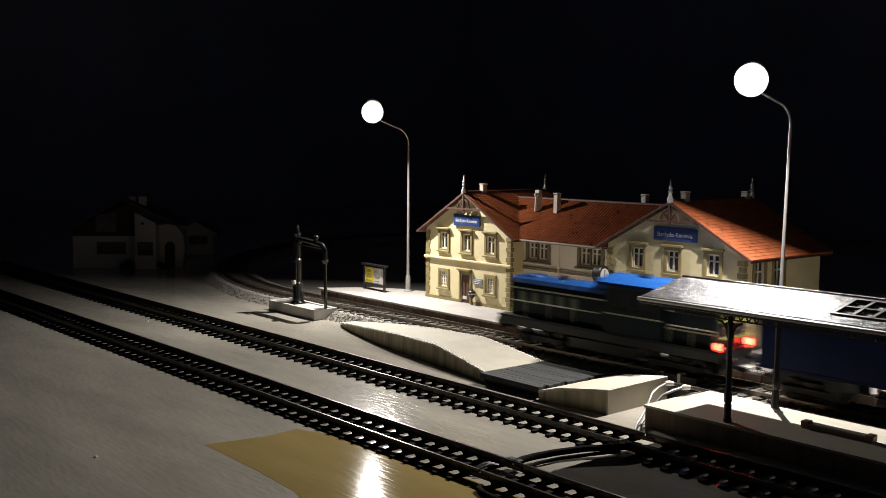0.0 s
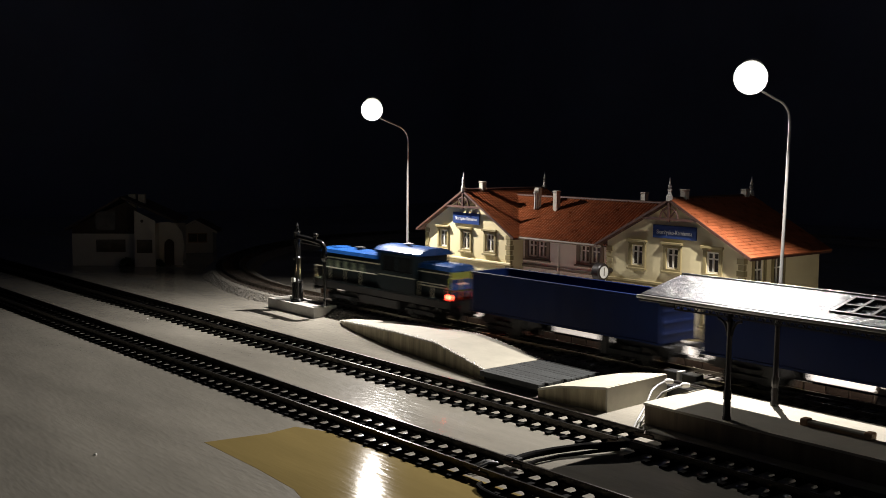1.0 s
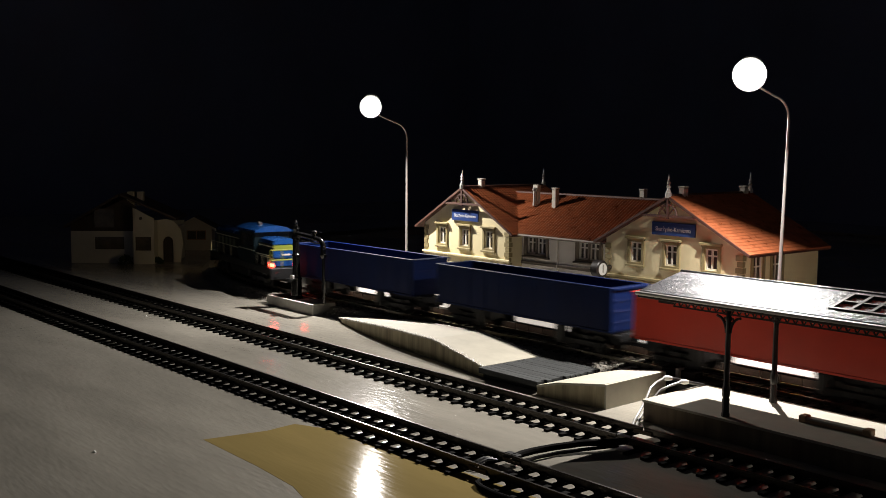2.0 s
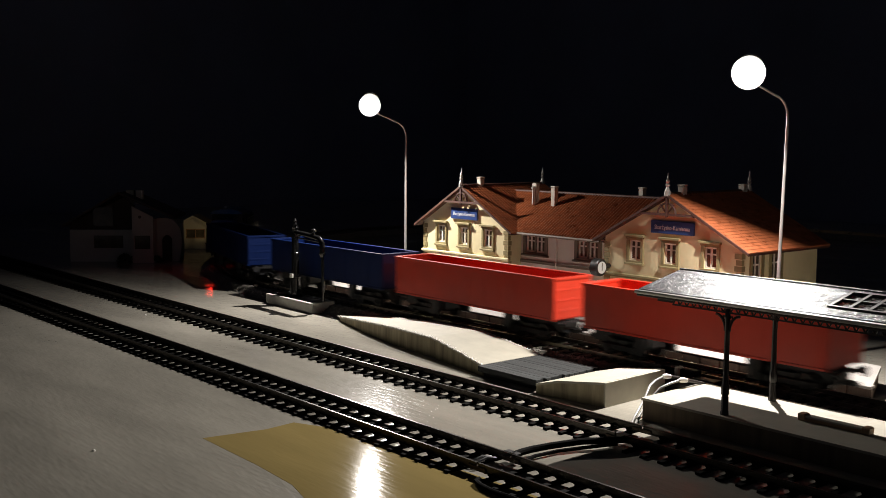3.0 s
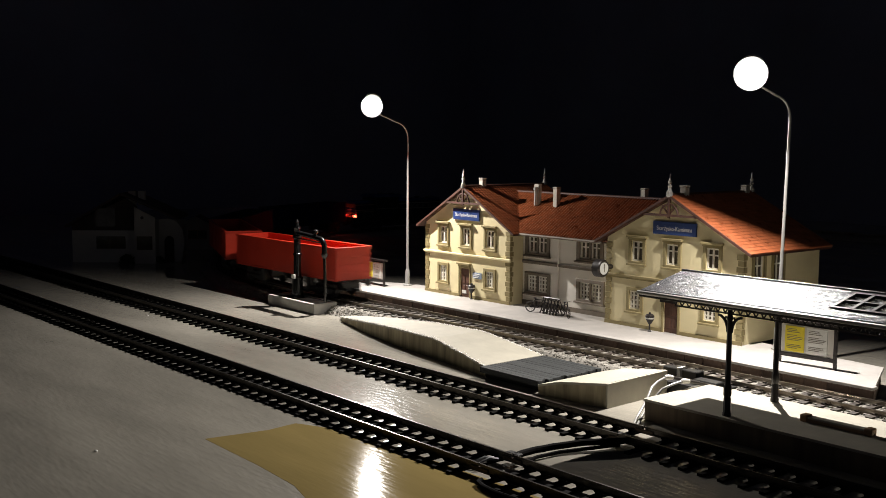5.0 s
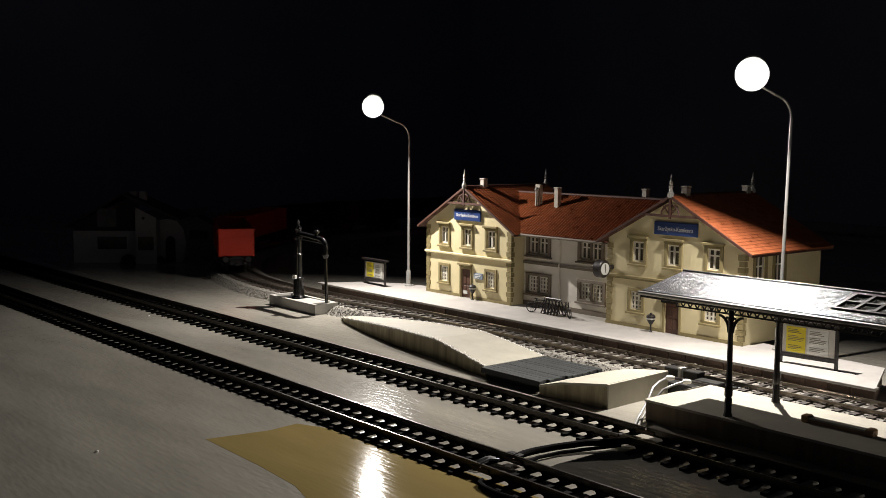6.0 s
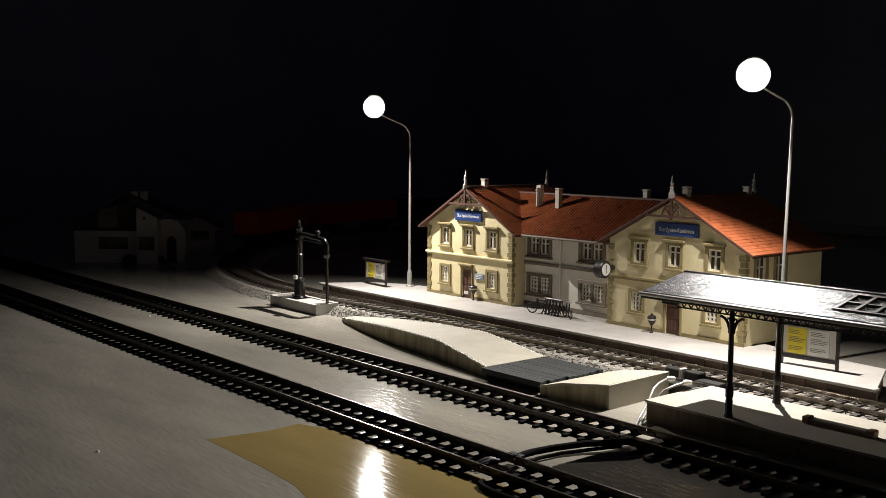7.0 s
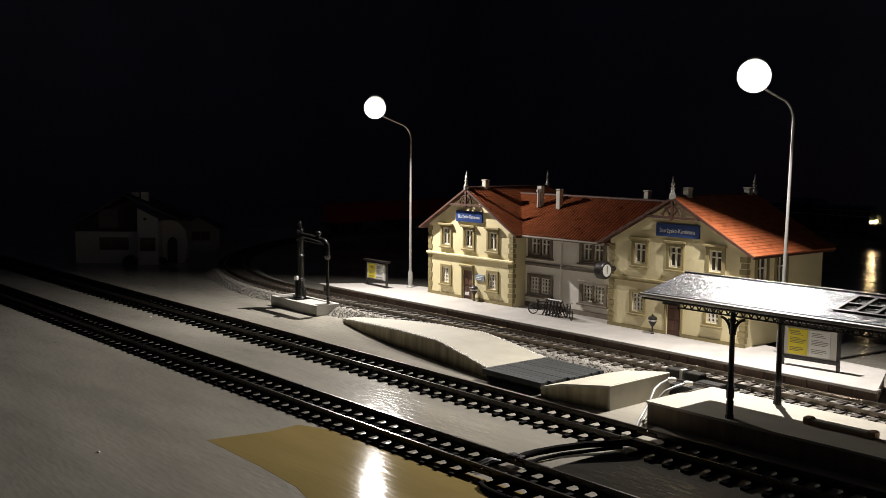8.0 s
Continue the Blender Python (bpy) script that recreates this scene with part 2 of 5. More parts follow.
def holed(xs, zs, y, thick, holes, gable=None):
    """One connected wall that faces -y, with openings (x, z, w, h) through it and, if wanted, a gable's top (x, z)."""
    xs = sorted({*xs, *[h[0] - h[2] / 2 for h in holes], *[h[0] + h[2] / 2 for h in holes]})
    zs = sorted({*zs, *[h[1] - h[3] / 2 for h in holes], *[h[1] + h[3] / 2 for h in holes]})
    bm = bmesh.new()
    grid = {}

    def at(i, j, b):
        if (i, j, b) not in grid:
            grid[i, j, b] = bm.verts.new((xs[i], y + thick * b, zs[j]))
        return grid[i, j, b]

    def solid(i, j):
        if not (0 <= i < len(xs) - 1 and 0 <= j < len(zs) - 1):
            return False
        cx, cz = (xs[i] + xs[i + 1]) / 2, (zs[j] + zs[j + 1]) / 2
        return not any(abs(cx - h[0]) < h[2] / 2 and abs(cz - h[1]) < h[3] / 2 for h in holes)

    top = len(zs) - 1
    for i in range(len(xs) - 1):
        for j in range(len(zs) - 1):
            if not solid(i, j):
                continue
            for b in (0, 1):
                bm.faces.new((at(i, j, b), at(i + 1, j, b), at(i + 1, j + 1, b), at(i, j + 1, b)))
            for ni, nj, p, q in ((i - 1, j, (i, j), (i, j + 1)), (i + 1, j, (i + 1, j), (i + 1, j + 1)), (i, j - 1, (i, j), (i + 1, j)), (i, j + 1, (i, j + 1), (i + 1, j + 1))):
                if not solid(ni, nj) and not (gable and nj > j and j == top - 1):
                    bm.faces.new((at(*p, 0), at(*q, 0), at(*q, 1), at(*p, 1)))
    if gable:
        tips = [bm.verts.new((gable[0], y + thick * b, gable[1])) for b in (0, 1)]
        for b in (0, 1):
            bm.faces.new([at(i, top, b) for i in range(len(xs))] + [tips[b]])
        for i in (0, len(xs) - 1):
            bm.faces.new((at(i, top, 0), at(i, top, 1), tips[1], tips[0]))
    return bm

# ---- the table board and the dark room ----
table = solo("ground", bx(-1790, 620, -330, 1590, -18, 0, 1.0), TABLE, "grey painted layout board with brush streaks", "table board", kind="structure")
bm = B()
prism(bm, [(-391, 200), (-386, 228), (-388, 243), (-372, 250), (-330, 255), (-300, 256), (-268, 257), (-200, 258), (-200, 190), (-250, 190), (-292, 190), (-316, 197), (-345, 199)], "z", -0.2, 0.05)
solo("bare_patch", bm, OCHRE, "ochre patch of bare varnished board", "patch", kind="structure")
solo("floor", bx(-1800, 1100, -1100, 1600, -780, -760), ROOM, "dark room floor", "floor", kind="structure")
solo("wall_north", bx(-1900, 1200, 1600, 1700, -760, 1500), ROOM, "dark blue-grey room wall", "wall", kind="structure")
solo("wall_south", bx(-1900, 1200, -1200, -1100, -760, 1500), ROOM, "dark blue-grey room wall", "wall", kind="structure")
solo("wall_west", bx(-1900, -1800, -1100, 1600, -760, 1500), ROOM, "dark blue-grey room wall", "wall", kind="structure")
solo("wall_east", bx(1100, 1200, -1100, 1600, -760, 1500), ROOM, "dark blue-grey room wall", "wall", kind="structure")
solo("ceiling", bx(-1900, 1200, -1200, 1700, 1500, 1550), ROOM, "dark room ceiling", "ceiling", kind="structure")
table_frame = thing("table_frame", -700, 600, -760, "dark wooden frame under the layout board", "table frame")
for x in (-1650, 520):
    for y in (-230, 1500):
        part("leg", bx(x - 30, x + 30, y - 30, y + 30, -760, -18, 2), HOUSE_DARK, table_frame)

# ---- tracks ----
X_TURN, R_TURN, CROSS, Y_MAIN = -708.0, 435.0, 0.0, 447.5


def main_path(s):
    """Place and turn on the main track, s millimetres to the west of x = 0: straight, two quarter circles with a short straight between, straight."""
    d, q = s + X_TURN, R_TURN * math.pi / 2
    if d < 0:
        return -s, Y_MAIN, 0.0
    if d < q:
        a = d / R_TURN
        return X_TURN - R_TURN * math.sin(a), Y_MAIN + R_TURN - R_TURN * math.cos(a), a
    if d < q + CROSS:
        return X_TURN - R_TURN, Y_MAIN + R_TURN + d - q, math.pi / 2
    if d < 2 * q + CROSS:
        a = (d - CROSS) / R_TURN
        return X_TURN - R_TURN * math.sin(a), Y_MAIN + R_TURN + CROSS - R_TURN * math.cos(a), a
    return X_TURN + d - 2 * q - CROSS, Y_MAIN + 2 * R_TURN + CROSS, math.pi


def sleeper_mesh(name, half, wide, z0, z1, material, gauge=8.25, chair=0.0):
    bm = B()
    box(bm, -wide / 2, wide / 2, -half, half, z0, z1)
    for s in (-1, 1):
        if chair:
            box(bm, -0.9, 0.9, s * gauge - 1.3, s * gauge + 1.3, z1, z1 + chair)
        for q in (-1, 1):
            y = s * gauge + q * 1.35
            box(bm, -0.9, 0.9, y - 0.45, y + 0.45, z1 + chair, z1 + chair + 0.75)
    return mesh_of(name, bm, material, smooth=False)


def rail_profile(off, z0, z1):
    return [(off - 1.0, z0), (off + 1.0, z0), (off + 1.0, z0 + 0.35), (off + 0.3, z0 + 0.5), (off + 0.3, z1 - 0.8), (off + 0.48, z1 - 0.65), (off + 0.45, z1), (off - 0.45, z1),
            (off - 0.48, z1 - 0.65), (off - 0.3, z1 - 0.8), (off - 0.3, z0 + 0.5), (off - 1.0, z0 + 0.35)]


def plain_track(y, label, x_joint, x0=-1650.0, x1=60.0, pitch=8.9):
    tr = thing("railway_track", (x0 + x1) / 2, y, 0, label, "railway track", group="front tracks", world=True)
    for side in (-1, 1):
        for a, b in ((x0, x_joint - 0.4), (x_joint + 0.4, x1)):
            part("rail", strip(B(), [(b, y), (a, y)], rail_profile(-side * 8.25 - side * 0.45, 1.9, 4.9)), RAIL, tr, "nickel silver rail")
        bm = B()
        box(bm, x_joint - 5, x_joint + 5, y + side * 8.7 - 0.9, y + side * 8.7 + 0.9, 1.8, 3.6, 0.15)
        part("rail_joiner", bm, RAIL_DARK, tr, "metal rail joiner")
    me = sleeper_mesh("sleeper", 16.4, 2.5, 0.0, 1.0, SLEEPER, 8.7, 0.9)
    far = B()
    x = x1 - 4
    k = 0
    while x > x0:
        if abs(x - x_joint) > 3.2:
            if -1000 < x and k < 300:
                ob = new("sleeper", me)
                ob.parent = tr
                ob.location = Vector((x - (x0 + x1) / 2, 0, 0)) * MM
                k += 1
            else:
                box(far, x - 1.25, x + 1.25, y - 16.4, y + 16.4, 0, 1.0)
        x -= pitch
    part("far_sleepers", far, SLEEPER, tr, kind="stuff")
    return tr


plain_track(265.9, "black model railway track laid directly on the board, front line", -281.6)
plain_track(337.8, "black model railway track on the board, second line", -275.2)

main = thing("ballasted_track", -480, Y_MAIN, 0, "brown-sleepered model track on grey ballast bed", "railway track")
line = [(150 - 20 * k, Y_MAIN) for k in range(43)] + [main_path(-X_TURN + 20 * k)[:2] for k in range(0, 69)] + [(X_TURN + 30 * k, Y_MAIN + 2 * R_TURN + CROSS) for k in range(1, 33)]
bed = B()
strip(bed, line, [(27, 0), (-28, 0), (-20, 5.0), (20, 5.0)])
part("ballast_bed", bed, BALLAST, main, "grey gravel bed", kind="stuff")
for side in (-1, 1):
    part("rail", strip(B(), line, rail_profile(side * 8.7, 5.8, 8.1)), RAIL_BRIGHT, main, "nickel silver rail")
me = sleeper_mesh("sleeper", 15.0, 3.0, 4.6, 5.85, SLEEPER_BROWN)
s, k = -140.0, 0
while s < 2700:
    x, y, a = main_path(s)
    if s < 1250 and k < 300:
        ob = new("sleeper", me)
        ob.parent = main
        ob.matrix_basis = pose((x + 480) * MM, (y - Y_MAIN) * MM, 0, 0, 0, -math.degrees(a))
        k += 1
    s += 8.2
stones = B()
rng = random.Random(4)
for k in range(5200):
    s = rng.choice((rng.uniform(190, 480), rng.uniform(560, 900), rng.uniform(190, 900)))
    x, y, a = main_path(s)
    o = rng.uniform(15.5, 28.0) * (1 if rng.random() < 0.85 else -1) if rng.random() < 0.62 else rng.uniform(-15, 15)
    x, y = x - o * math.sin(a) * 1.0, y - o * math.cos(a)
    h = 4.9 if abs(o) < 20 else 4.9 * (28 - abs(o)) / 8 + 0.2
    r = rng.uniform(0.45, 0.95)
    c = Vector((x, y, h))
    q = Euler((rng.uniform(0, 6), rng.uniform(0, 6), rng.uniform(0, 6))).to_matrix()
    vs = [stones.verts.new(c + q @ Vector(v) * r * rng.uniform(0.7, 1.2)) for v in ((1, 0, 0), (-1, 0, 0), (0, 1, 0), (0, -1, 0), (0, 0, 1), (0, 0, -1))]
    for i, j, l in ((0, 2, 4), (2, 1, 4), (1, 3, 4), (3, 0, 4), (2, 0, 5), (1, 2, 5), (3, 1, 5), (0, 3, 5)):
        stones.faces.new((vs[i], vs[j], vs[l]))
part("gravel", stones, BALLAST, main, "loose grey gravel", kind="stuff", smooth=False)
# bright contact strips between the rails
for x0, x1, y in ((-262, -238, 452), (-275, -246, 441.5), (-500, -482, 452), (-520, -500, 441.5)):
    part("contact_strip", bx(x0, x1, y - 0.6, y + 0.6, 6.6, 7.2, 0.1), RAIL_BRIGHT, main, "bright metal contact strip")

# ---- platforms ----
plat = thing("pavement", -480, 495, 0, "pale concrete station platform with dark brick face", "platform", kind="structure")
bm = B()
prism(bm, [(-716, 471.0), (-238, 471.0), (-258, 519.5), (-300, 524), (-340, 530), (-640, 530), (-668, 523), (-694, 507)], "z", 8.4, 10.0)
part("platform_top", bm, PLATFORM, plat)
bm = B()
prism(bm, [(-715, 473.5), (-239.5, 473.5), (-259, 519), (-300, 523), (-340, 529), (-640, 529), (-667, 522), (-692, 507)], "z", 0, 8.4)
part("platform_core", bm, PLATFORM_FACE, plat)
bm = B()
box(bm, -716, -238, 469.8, 474.5, 8.9, 10.2, 0.25)
part("platform_edge", bm, PLATFORM, plat, "worn concrete edge slab")
block = mesh_of("block", bx(-5.7, 5.7, -0.5, 0.5, -3.6, 3.6, 0.3), PLATFORM_FACE, smooth=False)
for k in range(39):
    ob = new("block", block)
    ob.parent = plat
    ob.location = Vector((-709 + 12.2 * k + 480, 473.2 - 495 + (0.25 if k % 3 else 0), 4.4)) * MM

side_plat = thing("pavement", -200, 392, 0, "low cream platform under the canopy", "platform", kind="structure")
# wall colour carries the shade that falls on this side
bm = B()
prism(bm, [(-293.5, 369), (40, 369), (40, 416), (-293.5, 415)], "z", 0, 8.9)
part("platform_wall", bm, PLATFORM_SIDE_SHADE, side_plat, "weathered brown platform wall, darkened for the shade under the canopy")
bm = B()
prism(bm, [(-294, 368.5), (40, 368.5), (40, 416.5), (-294, 415.5)], "z", 8.9, 10.0)
part("platform_top", bm, RAMP, side_plat)
bench = thing("low_bench", -212, 388, 10, "low brown wooden bench on the canopy platform", "bench")
for x in (-226.5, -198.5):
    bm = B()
    box(bm, x - 1.7, x + 1.7, 388.9, 393.4, 10.0, 13.0, 0.4)
    part("bench_end", bm, BENCH, bench)
part("plank", bx(-224.8, -200.2, 389.3, 393.0, 11.5, 12.4, 0.2), RAMP, bench, "pale plank seat")
part("front_board", bx(-224.8, -200.2, 389.7, 390.4, 10.0, 11.5), BENCH, bench)

# ---- loading ramps and the slate crossing ----
ramp = thing("loading_ramp", -505, 400, 0, "cream loading ramp with a rough pale edge", "ramp")
near = [(-604, 416, 1.6), (-592, 409, 3.6), (-570, 402.5, 5.8), (-540, 395, 8.4), (-505, 387.5, 10.8), (-458, 381, 12.0), (-430, 376, 9.2), (-404, 371, 6.2)]
farr = [(-604, 418, 1.6), (-592, 420, 3.6), (-570, 420.5, 5.8), (-540, 420.5, 8.4), (-505, 420, 10.8), (-458, 419.5, 12.0), (-430, 418, 9.2), (-404, 416, 6.2)]


def slab(near, farr, drop, mat_, name, parent, label=""):
    bm = B()
    rows = []
    for a, b in zip(near, farr):
        rows.append([bm.verts.new(c) for c in (a, b, (b[0], b[1], max(0, b[2] - drop)), (a[0], a[1], max(0, a[2] - drop)))])
    for p, q in zip(rows, rows[1:]):
        for k in range(4):
            bm.faces.new((p[k], p[(k + 1) % 4], q[(k + 1) % 4], q[k]))
    bm.faces.new(rows[0][::-1])
    bm.faces.new(rows[-1])
    return part(name, bm, mat_, parent, label, smooth=False)


slab(near, farr, 1.2, RAMP, "ramp_deck", ramp)
slab([(x, y + 0.7, z - 1.2) for x, y, z in near], [(x, y - 0.4, z - 1.2) for x, y, z in farr], 30, RAMP_SIDE, "ramp_wall", ramp, "stained grey-brown ramp wall")
edge = B()
rng = random.Random(9)


def crumbs(bm, a, b, y0, y1, dense):
    """Loose crumbs of plaster along an edge, thinning out towards the deck."""
    for k in range(int((Vector(b) - Vector(a)).length * dense)):
        p = Vector(a).lerp(Vector(b), rng.random())
        r = rng.uniform(0.3, 0.62)
        c = p + Vector((0, y0 + (y1 - y0) * rng.random() ** 1.8, rng.uniform(-0.25, 0.05)))
        q = Euler((rng.uniform(0, 6), rng.uniform(0, 6), rng.uniform(0, 6))).to_matrix()
        vs = [bm.verts.new(c + q @ Vector(v) * r * rng.uniform(0.7, 1.3)) for v in ((1, 0, 0), (-1, 0, 0), (0, 1, 0), (0, -1, 0), (0, 0, 1), (0, 0, -1))]
        for i, j, l in ((0, 2, 4), (2, 1, 4), (1, 3, 4), (3, 0, 4), (2, 0, 5), (1, 2, 5), (3, 1, 5), (0, 3, 5)):
            bm.faces.new((vs[i], vs[j], vs[l]))


for a, b in zip(near, near[1:]):
    crumbs(edge, a, b, -0.3, 2.4, 2.6)
for a, b in zip(farr[3:], farr[4:]):
    crumbs(edge, a, b, -1.2, 0.3, 2.4)
part("crumbled_edge", edge, CRUMBLE, ramp, "crumbled pale edge", kind="stuff", smooth=False)

cross = thing("slate_crossing", -382, 393, 0, "dark slate-grey plank crossing between two ramps", "crossing")
rng = random.Random(12)
for k in range(14):
    y0 = 367.2 + 3.45 * k
    bm = B()
    box(bm, -403.0 + rng.uniform(-0.3, 0.3), -359.6 + rng.uniform(-1.3, 1.3), y0, y0 + 3.4, 3.4, 6.2 + rng.uniform(0, 0.15), 0.12)
    part("plank", bm, SLATE, cross)
part("bearer", bx(-403, -360, 372, 412, 0, 3.4), SLATE, cross)

ramp2 = thing("end_ramp", -340, 394, 0, "cream end ramp with a blunt face", "ramp")
near2 = [(-358.5, 366, 5.0), (-345, 367.5, 8.6), (-318.5, 371, 12.0)]
far2 = [(-358.5, 416, 5.0), (-345, 417, 8.6), (-320, 418, 12.0)]
slab(near2, far2, 1.2, RAMP, "ramp_deck", ramp2)
slab([(x, y + 0.4, z - 1.2) for x, y, z in near2], [(x, y - 0.4, z - 1.2) for x, y, z in far2], 30, RAMP_SIDE, "ramp_wall", ramp2, "stained ramp wall")
slab([(-318.5, 371, 11.9), (-317.4, 371, 11.8)], [(-320, 418, 11.9), (-318.9, 418, 11.8)], 30, RAMP, "end_face", ramp2)

# ---- lamps ----
def street_lamp(px, py, hx, hy, hz, side, label, lean=0.0):
    lamp = thing("street_lamp", px, py, 10, label, "street lamp", group="platform lamps")
    bend = hz - 24
    bm = B()
    lathe(bm, px, py, 10, [(3.4, 0), (3.4, 0.8), (2.0, 1.4), (1.9, 12), (1.3, 13)], 14)
    part("foot", bm, POLE, lamp)
    bm = B()
    foot = px
    px = px + lean
    pts = [(foot, py, 20), (foot + lean / 2, py, (bend + 20) / 2), (px, py, bend)]
    for k in range(1, 9):
        a = radians(10 * k)
        pts.append((px + (hx - px) * 0.42 * (1 - math.cos(a)), py + (hy - py) * 0.42 * (1 - math.cos(a)), bend + 13 * math.sin(a)))
    pts.append((px + (hx - px) * 0.75, py + (hy - py) * 0.75, hz - 6.5))
    pts.append((hx, hy + 4, hz - 2.5))
    part("pole", tube(bm, pts, [1.2, 1.0, 0.8] + [0.65] * 8 + [0.6, 0.6], 10), POLE, lamp, "slim grey pole with a curved arm")
    n = Vector(LAMP_WAY[side]).normalized()
    c = Vector((hx, hy, hz))
    bm = B()
    # glowing ball wider than the true lens: the lamp's glare is modelled as shape
    glare_r = 8.4 if side == "west" else 9.0
    u = n.orthogonal().normalized()
    w = n.cross(u)
    rings = []
    for f in range(0, 11):
        t = radians(150 - 15 * f)
        r = max(0.05, glare_r * math.sin(t))
        rings.append([bm.verts.new(c + n * (glare_r * math.cos(t)) + (u * math.cos(2 * math.pi * k / 24) + w * math.sin(2 * math.pi * k / 24)) * r) for k in range(24)])
    for p, q in zip(rings, rings[1:]):
        for k in range(24):
            bm.faces.new((p[k], p[(k + 1) % 24], q[(k + 1) % 24], q[k]))
    bm.faces.new(rings[0])
    bm.faces.new(rings[-1])
    part("lens", bm, LAMP_GLOW, lamp, "glowing white lamp lens enlarged to the size of its glare")
    bm = B()
    prof = [(6.2, -glare_r * 0.80), (6.0, -glare_r), (3.6, -glare_r - 2.2), (1.0, -glare_r - 2.8)]
    rings = [[bm.verts.new(c + n * h + (u * math.cos(2 * math.pi * k / 24) + w * math.sin(2 * math.pi * k / 24)) * r) for k in range(24)] for r, h in prof]
    for p, q in zip(rings, rings[1:]):
        for k in range(24):
            bm.faces.new((p[k], p[(k + 1) % 24], q[(k + 1) % 24], q[k]))
    bm.faces.new(rings[0])
    bm.faces.new(rings[-1])
    part("head", bm, POLE, lamp, "grey lamp housing")
    li = bpy.data.lights.new("lamp_light", "AREA")
    li.shape, li.size, li.energy, li.color = "DISK", 0.0018, LAMP_POWER[side], LAMP_COLOUR
    ob = new("lamp_light", li)
    ob.matrix_basis = look((c + n * (glare_r + 0.6)) * MM, (c + n * 50.0) * MM)
    return lamp


street_lamp(-655, 517, -650.6, 478, 152.5, "west", "grey platform lamp with curved arm, lit")
street_lamp(-320, 518.5, -324.5, 490, 162.7, "east", "tall grey platform lamp with curved arm, lit, beside the station", lean=2.6)

# ---- station building ----
st = thing("station_building", -482, 550, 10, "cream two-storey station with red tiled roofs and gabled wings", "station building")


def window(x, z, w, h, y, frame_mat, rows=2, cols=2, trim=2.2, hood=True, sill=True):
    """A window on a wall facing -y: surround, hood, sill, frame with glazing bars, panes."""
    g = part("window", ring(x, z, w + 2 * trim, h + 2 * trim, w, h, y - 0.9, y + 0.2), frame_mat, st, "khaki window surround")
    if hood:
        bm = B()
        box(bm, x - w / 2 - trim - 1.2, x + w / 2 + trim + 1.2, y - 2.4, y - 0.2, z + h / 2 + trim - 0.2, z + h / 2 + trim + 1.3, 0.2)
        box(bm, x - w / 2 - trim, x + w / 2 + trim, y - 1.6, y - 0.2, z + h / 2 + trim - 1.2, z + h / 2 + trim - 0.2)
        part("hood", bm, frame_mat, g)
    if sill:
        bm = B()
        box(bm, x - w / 2 - trim - 0.8, x + w / 2 + trim + 0.8, y - 2.0, y - 0.2, z - h / 2 - trim - 0.5, z - h / 2 - trim + 0.8, 0.2)
        part("sill", bm, frame_mat, g)
    bm = B()
    f = 1.0
    box(bm, x - w / 2, x + w / 2, y + 0.6, y + 1.3, z + h / 2 - f, z + h / 2)
    box(bm, x - w / 2, x + w / 2, y + 0.6, y + 1.3, z - h / 2, z - h / 2 + f)
    box(bm, x - w / 2, x - w / 2 + f, y + 0.55, y + 1.35, z - h / 2, z + h / 2)
    box(bm, x + w / 2 - f, x + w / 2, y + 0.55, y + 1.35, z - h / 2, z + h / 2)
    for k in range(1, cols):
        xx = x - w / 2 + w * k / cols
        box(bm, xx - 0.55, xx + 0.55, y + 0.5, y + 1.4, z - h / 2, z + h / 2)
    for k in range(1, rows):
        zz = z + h / 2 - h * k / rows if rows > 2 else z + h * 0.17
        box(bm, x - w / 2, x + w / 2, y + 0.62, y + 1.28, zz - 0.42, zz + 0.42)
    part("frame", bm, WINDOW_WHITE, g, "white window frame")
    part("pane", bx(x - w / 2 - 0.5, x + w / 2 + 0.5, y + 1.3, y + 1.6, z - h / 2 - 0.5, z + h / 2 + 0.5), PANE, g)
    return g


def ring(x, z, w1, h1, w0, h0, y0, y1):
    bm = B()
    box(bm, x - w1 / 2, x + w1 / 2, y0, y1, z + h0 / 2, z + h1 / 2, 0.15)
    box(bm, x - w1 / 2, x + w1 / 2, y0, y1, z - h1 / 2, z - h0 / 2, 0.15)
    box(bm, x - w1 / 2, x - w0 / 2, y0, y1, z - h0 / 2, z + h0 / 2, 0.15)
    box(bm, x + w0 / 2, x + w1 / 2, y0, y1, z - h0 / 2, z + h0 / 2, 0.15)
    return bm


def front_wall(x0, x1, y, z0, z1, holes, material, gable=None, thick=2.0):
    return part("wall", holed((x0, x1), (z0, z1), y, thick, holes, ((x0 + x1) / 2, gable) if gable else None), material, st, smooth=False)


def quoins(x, y, z0, z1, side, dx):
    k = 0
    z = z0
    while z < z1 - 1.2:
        w = 4.4 if k % 2 else 3.4
        bm = B()
        prism(bm, [(x - dx * 0.5, y - 0.5), (x + dx * w, y - 0.5), (x + dx * w, y + 0.3), (x + dx * 0.2, y + 0.3), (x + dx * 0.2, y + w - 1.4), (x - dx * 0.5, y + w - 1.4)], "z", z + 0.2, z + 3.3)
        part("quoin", bm, KHAKI, st)
        z += 3.6
        k += 1


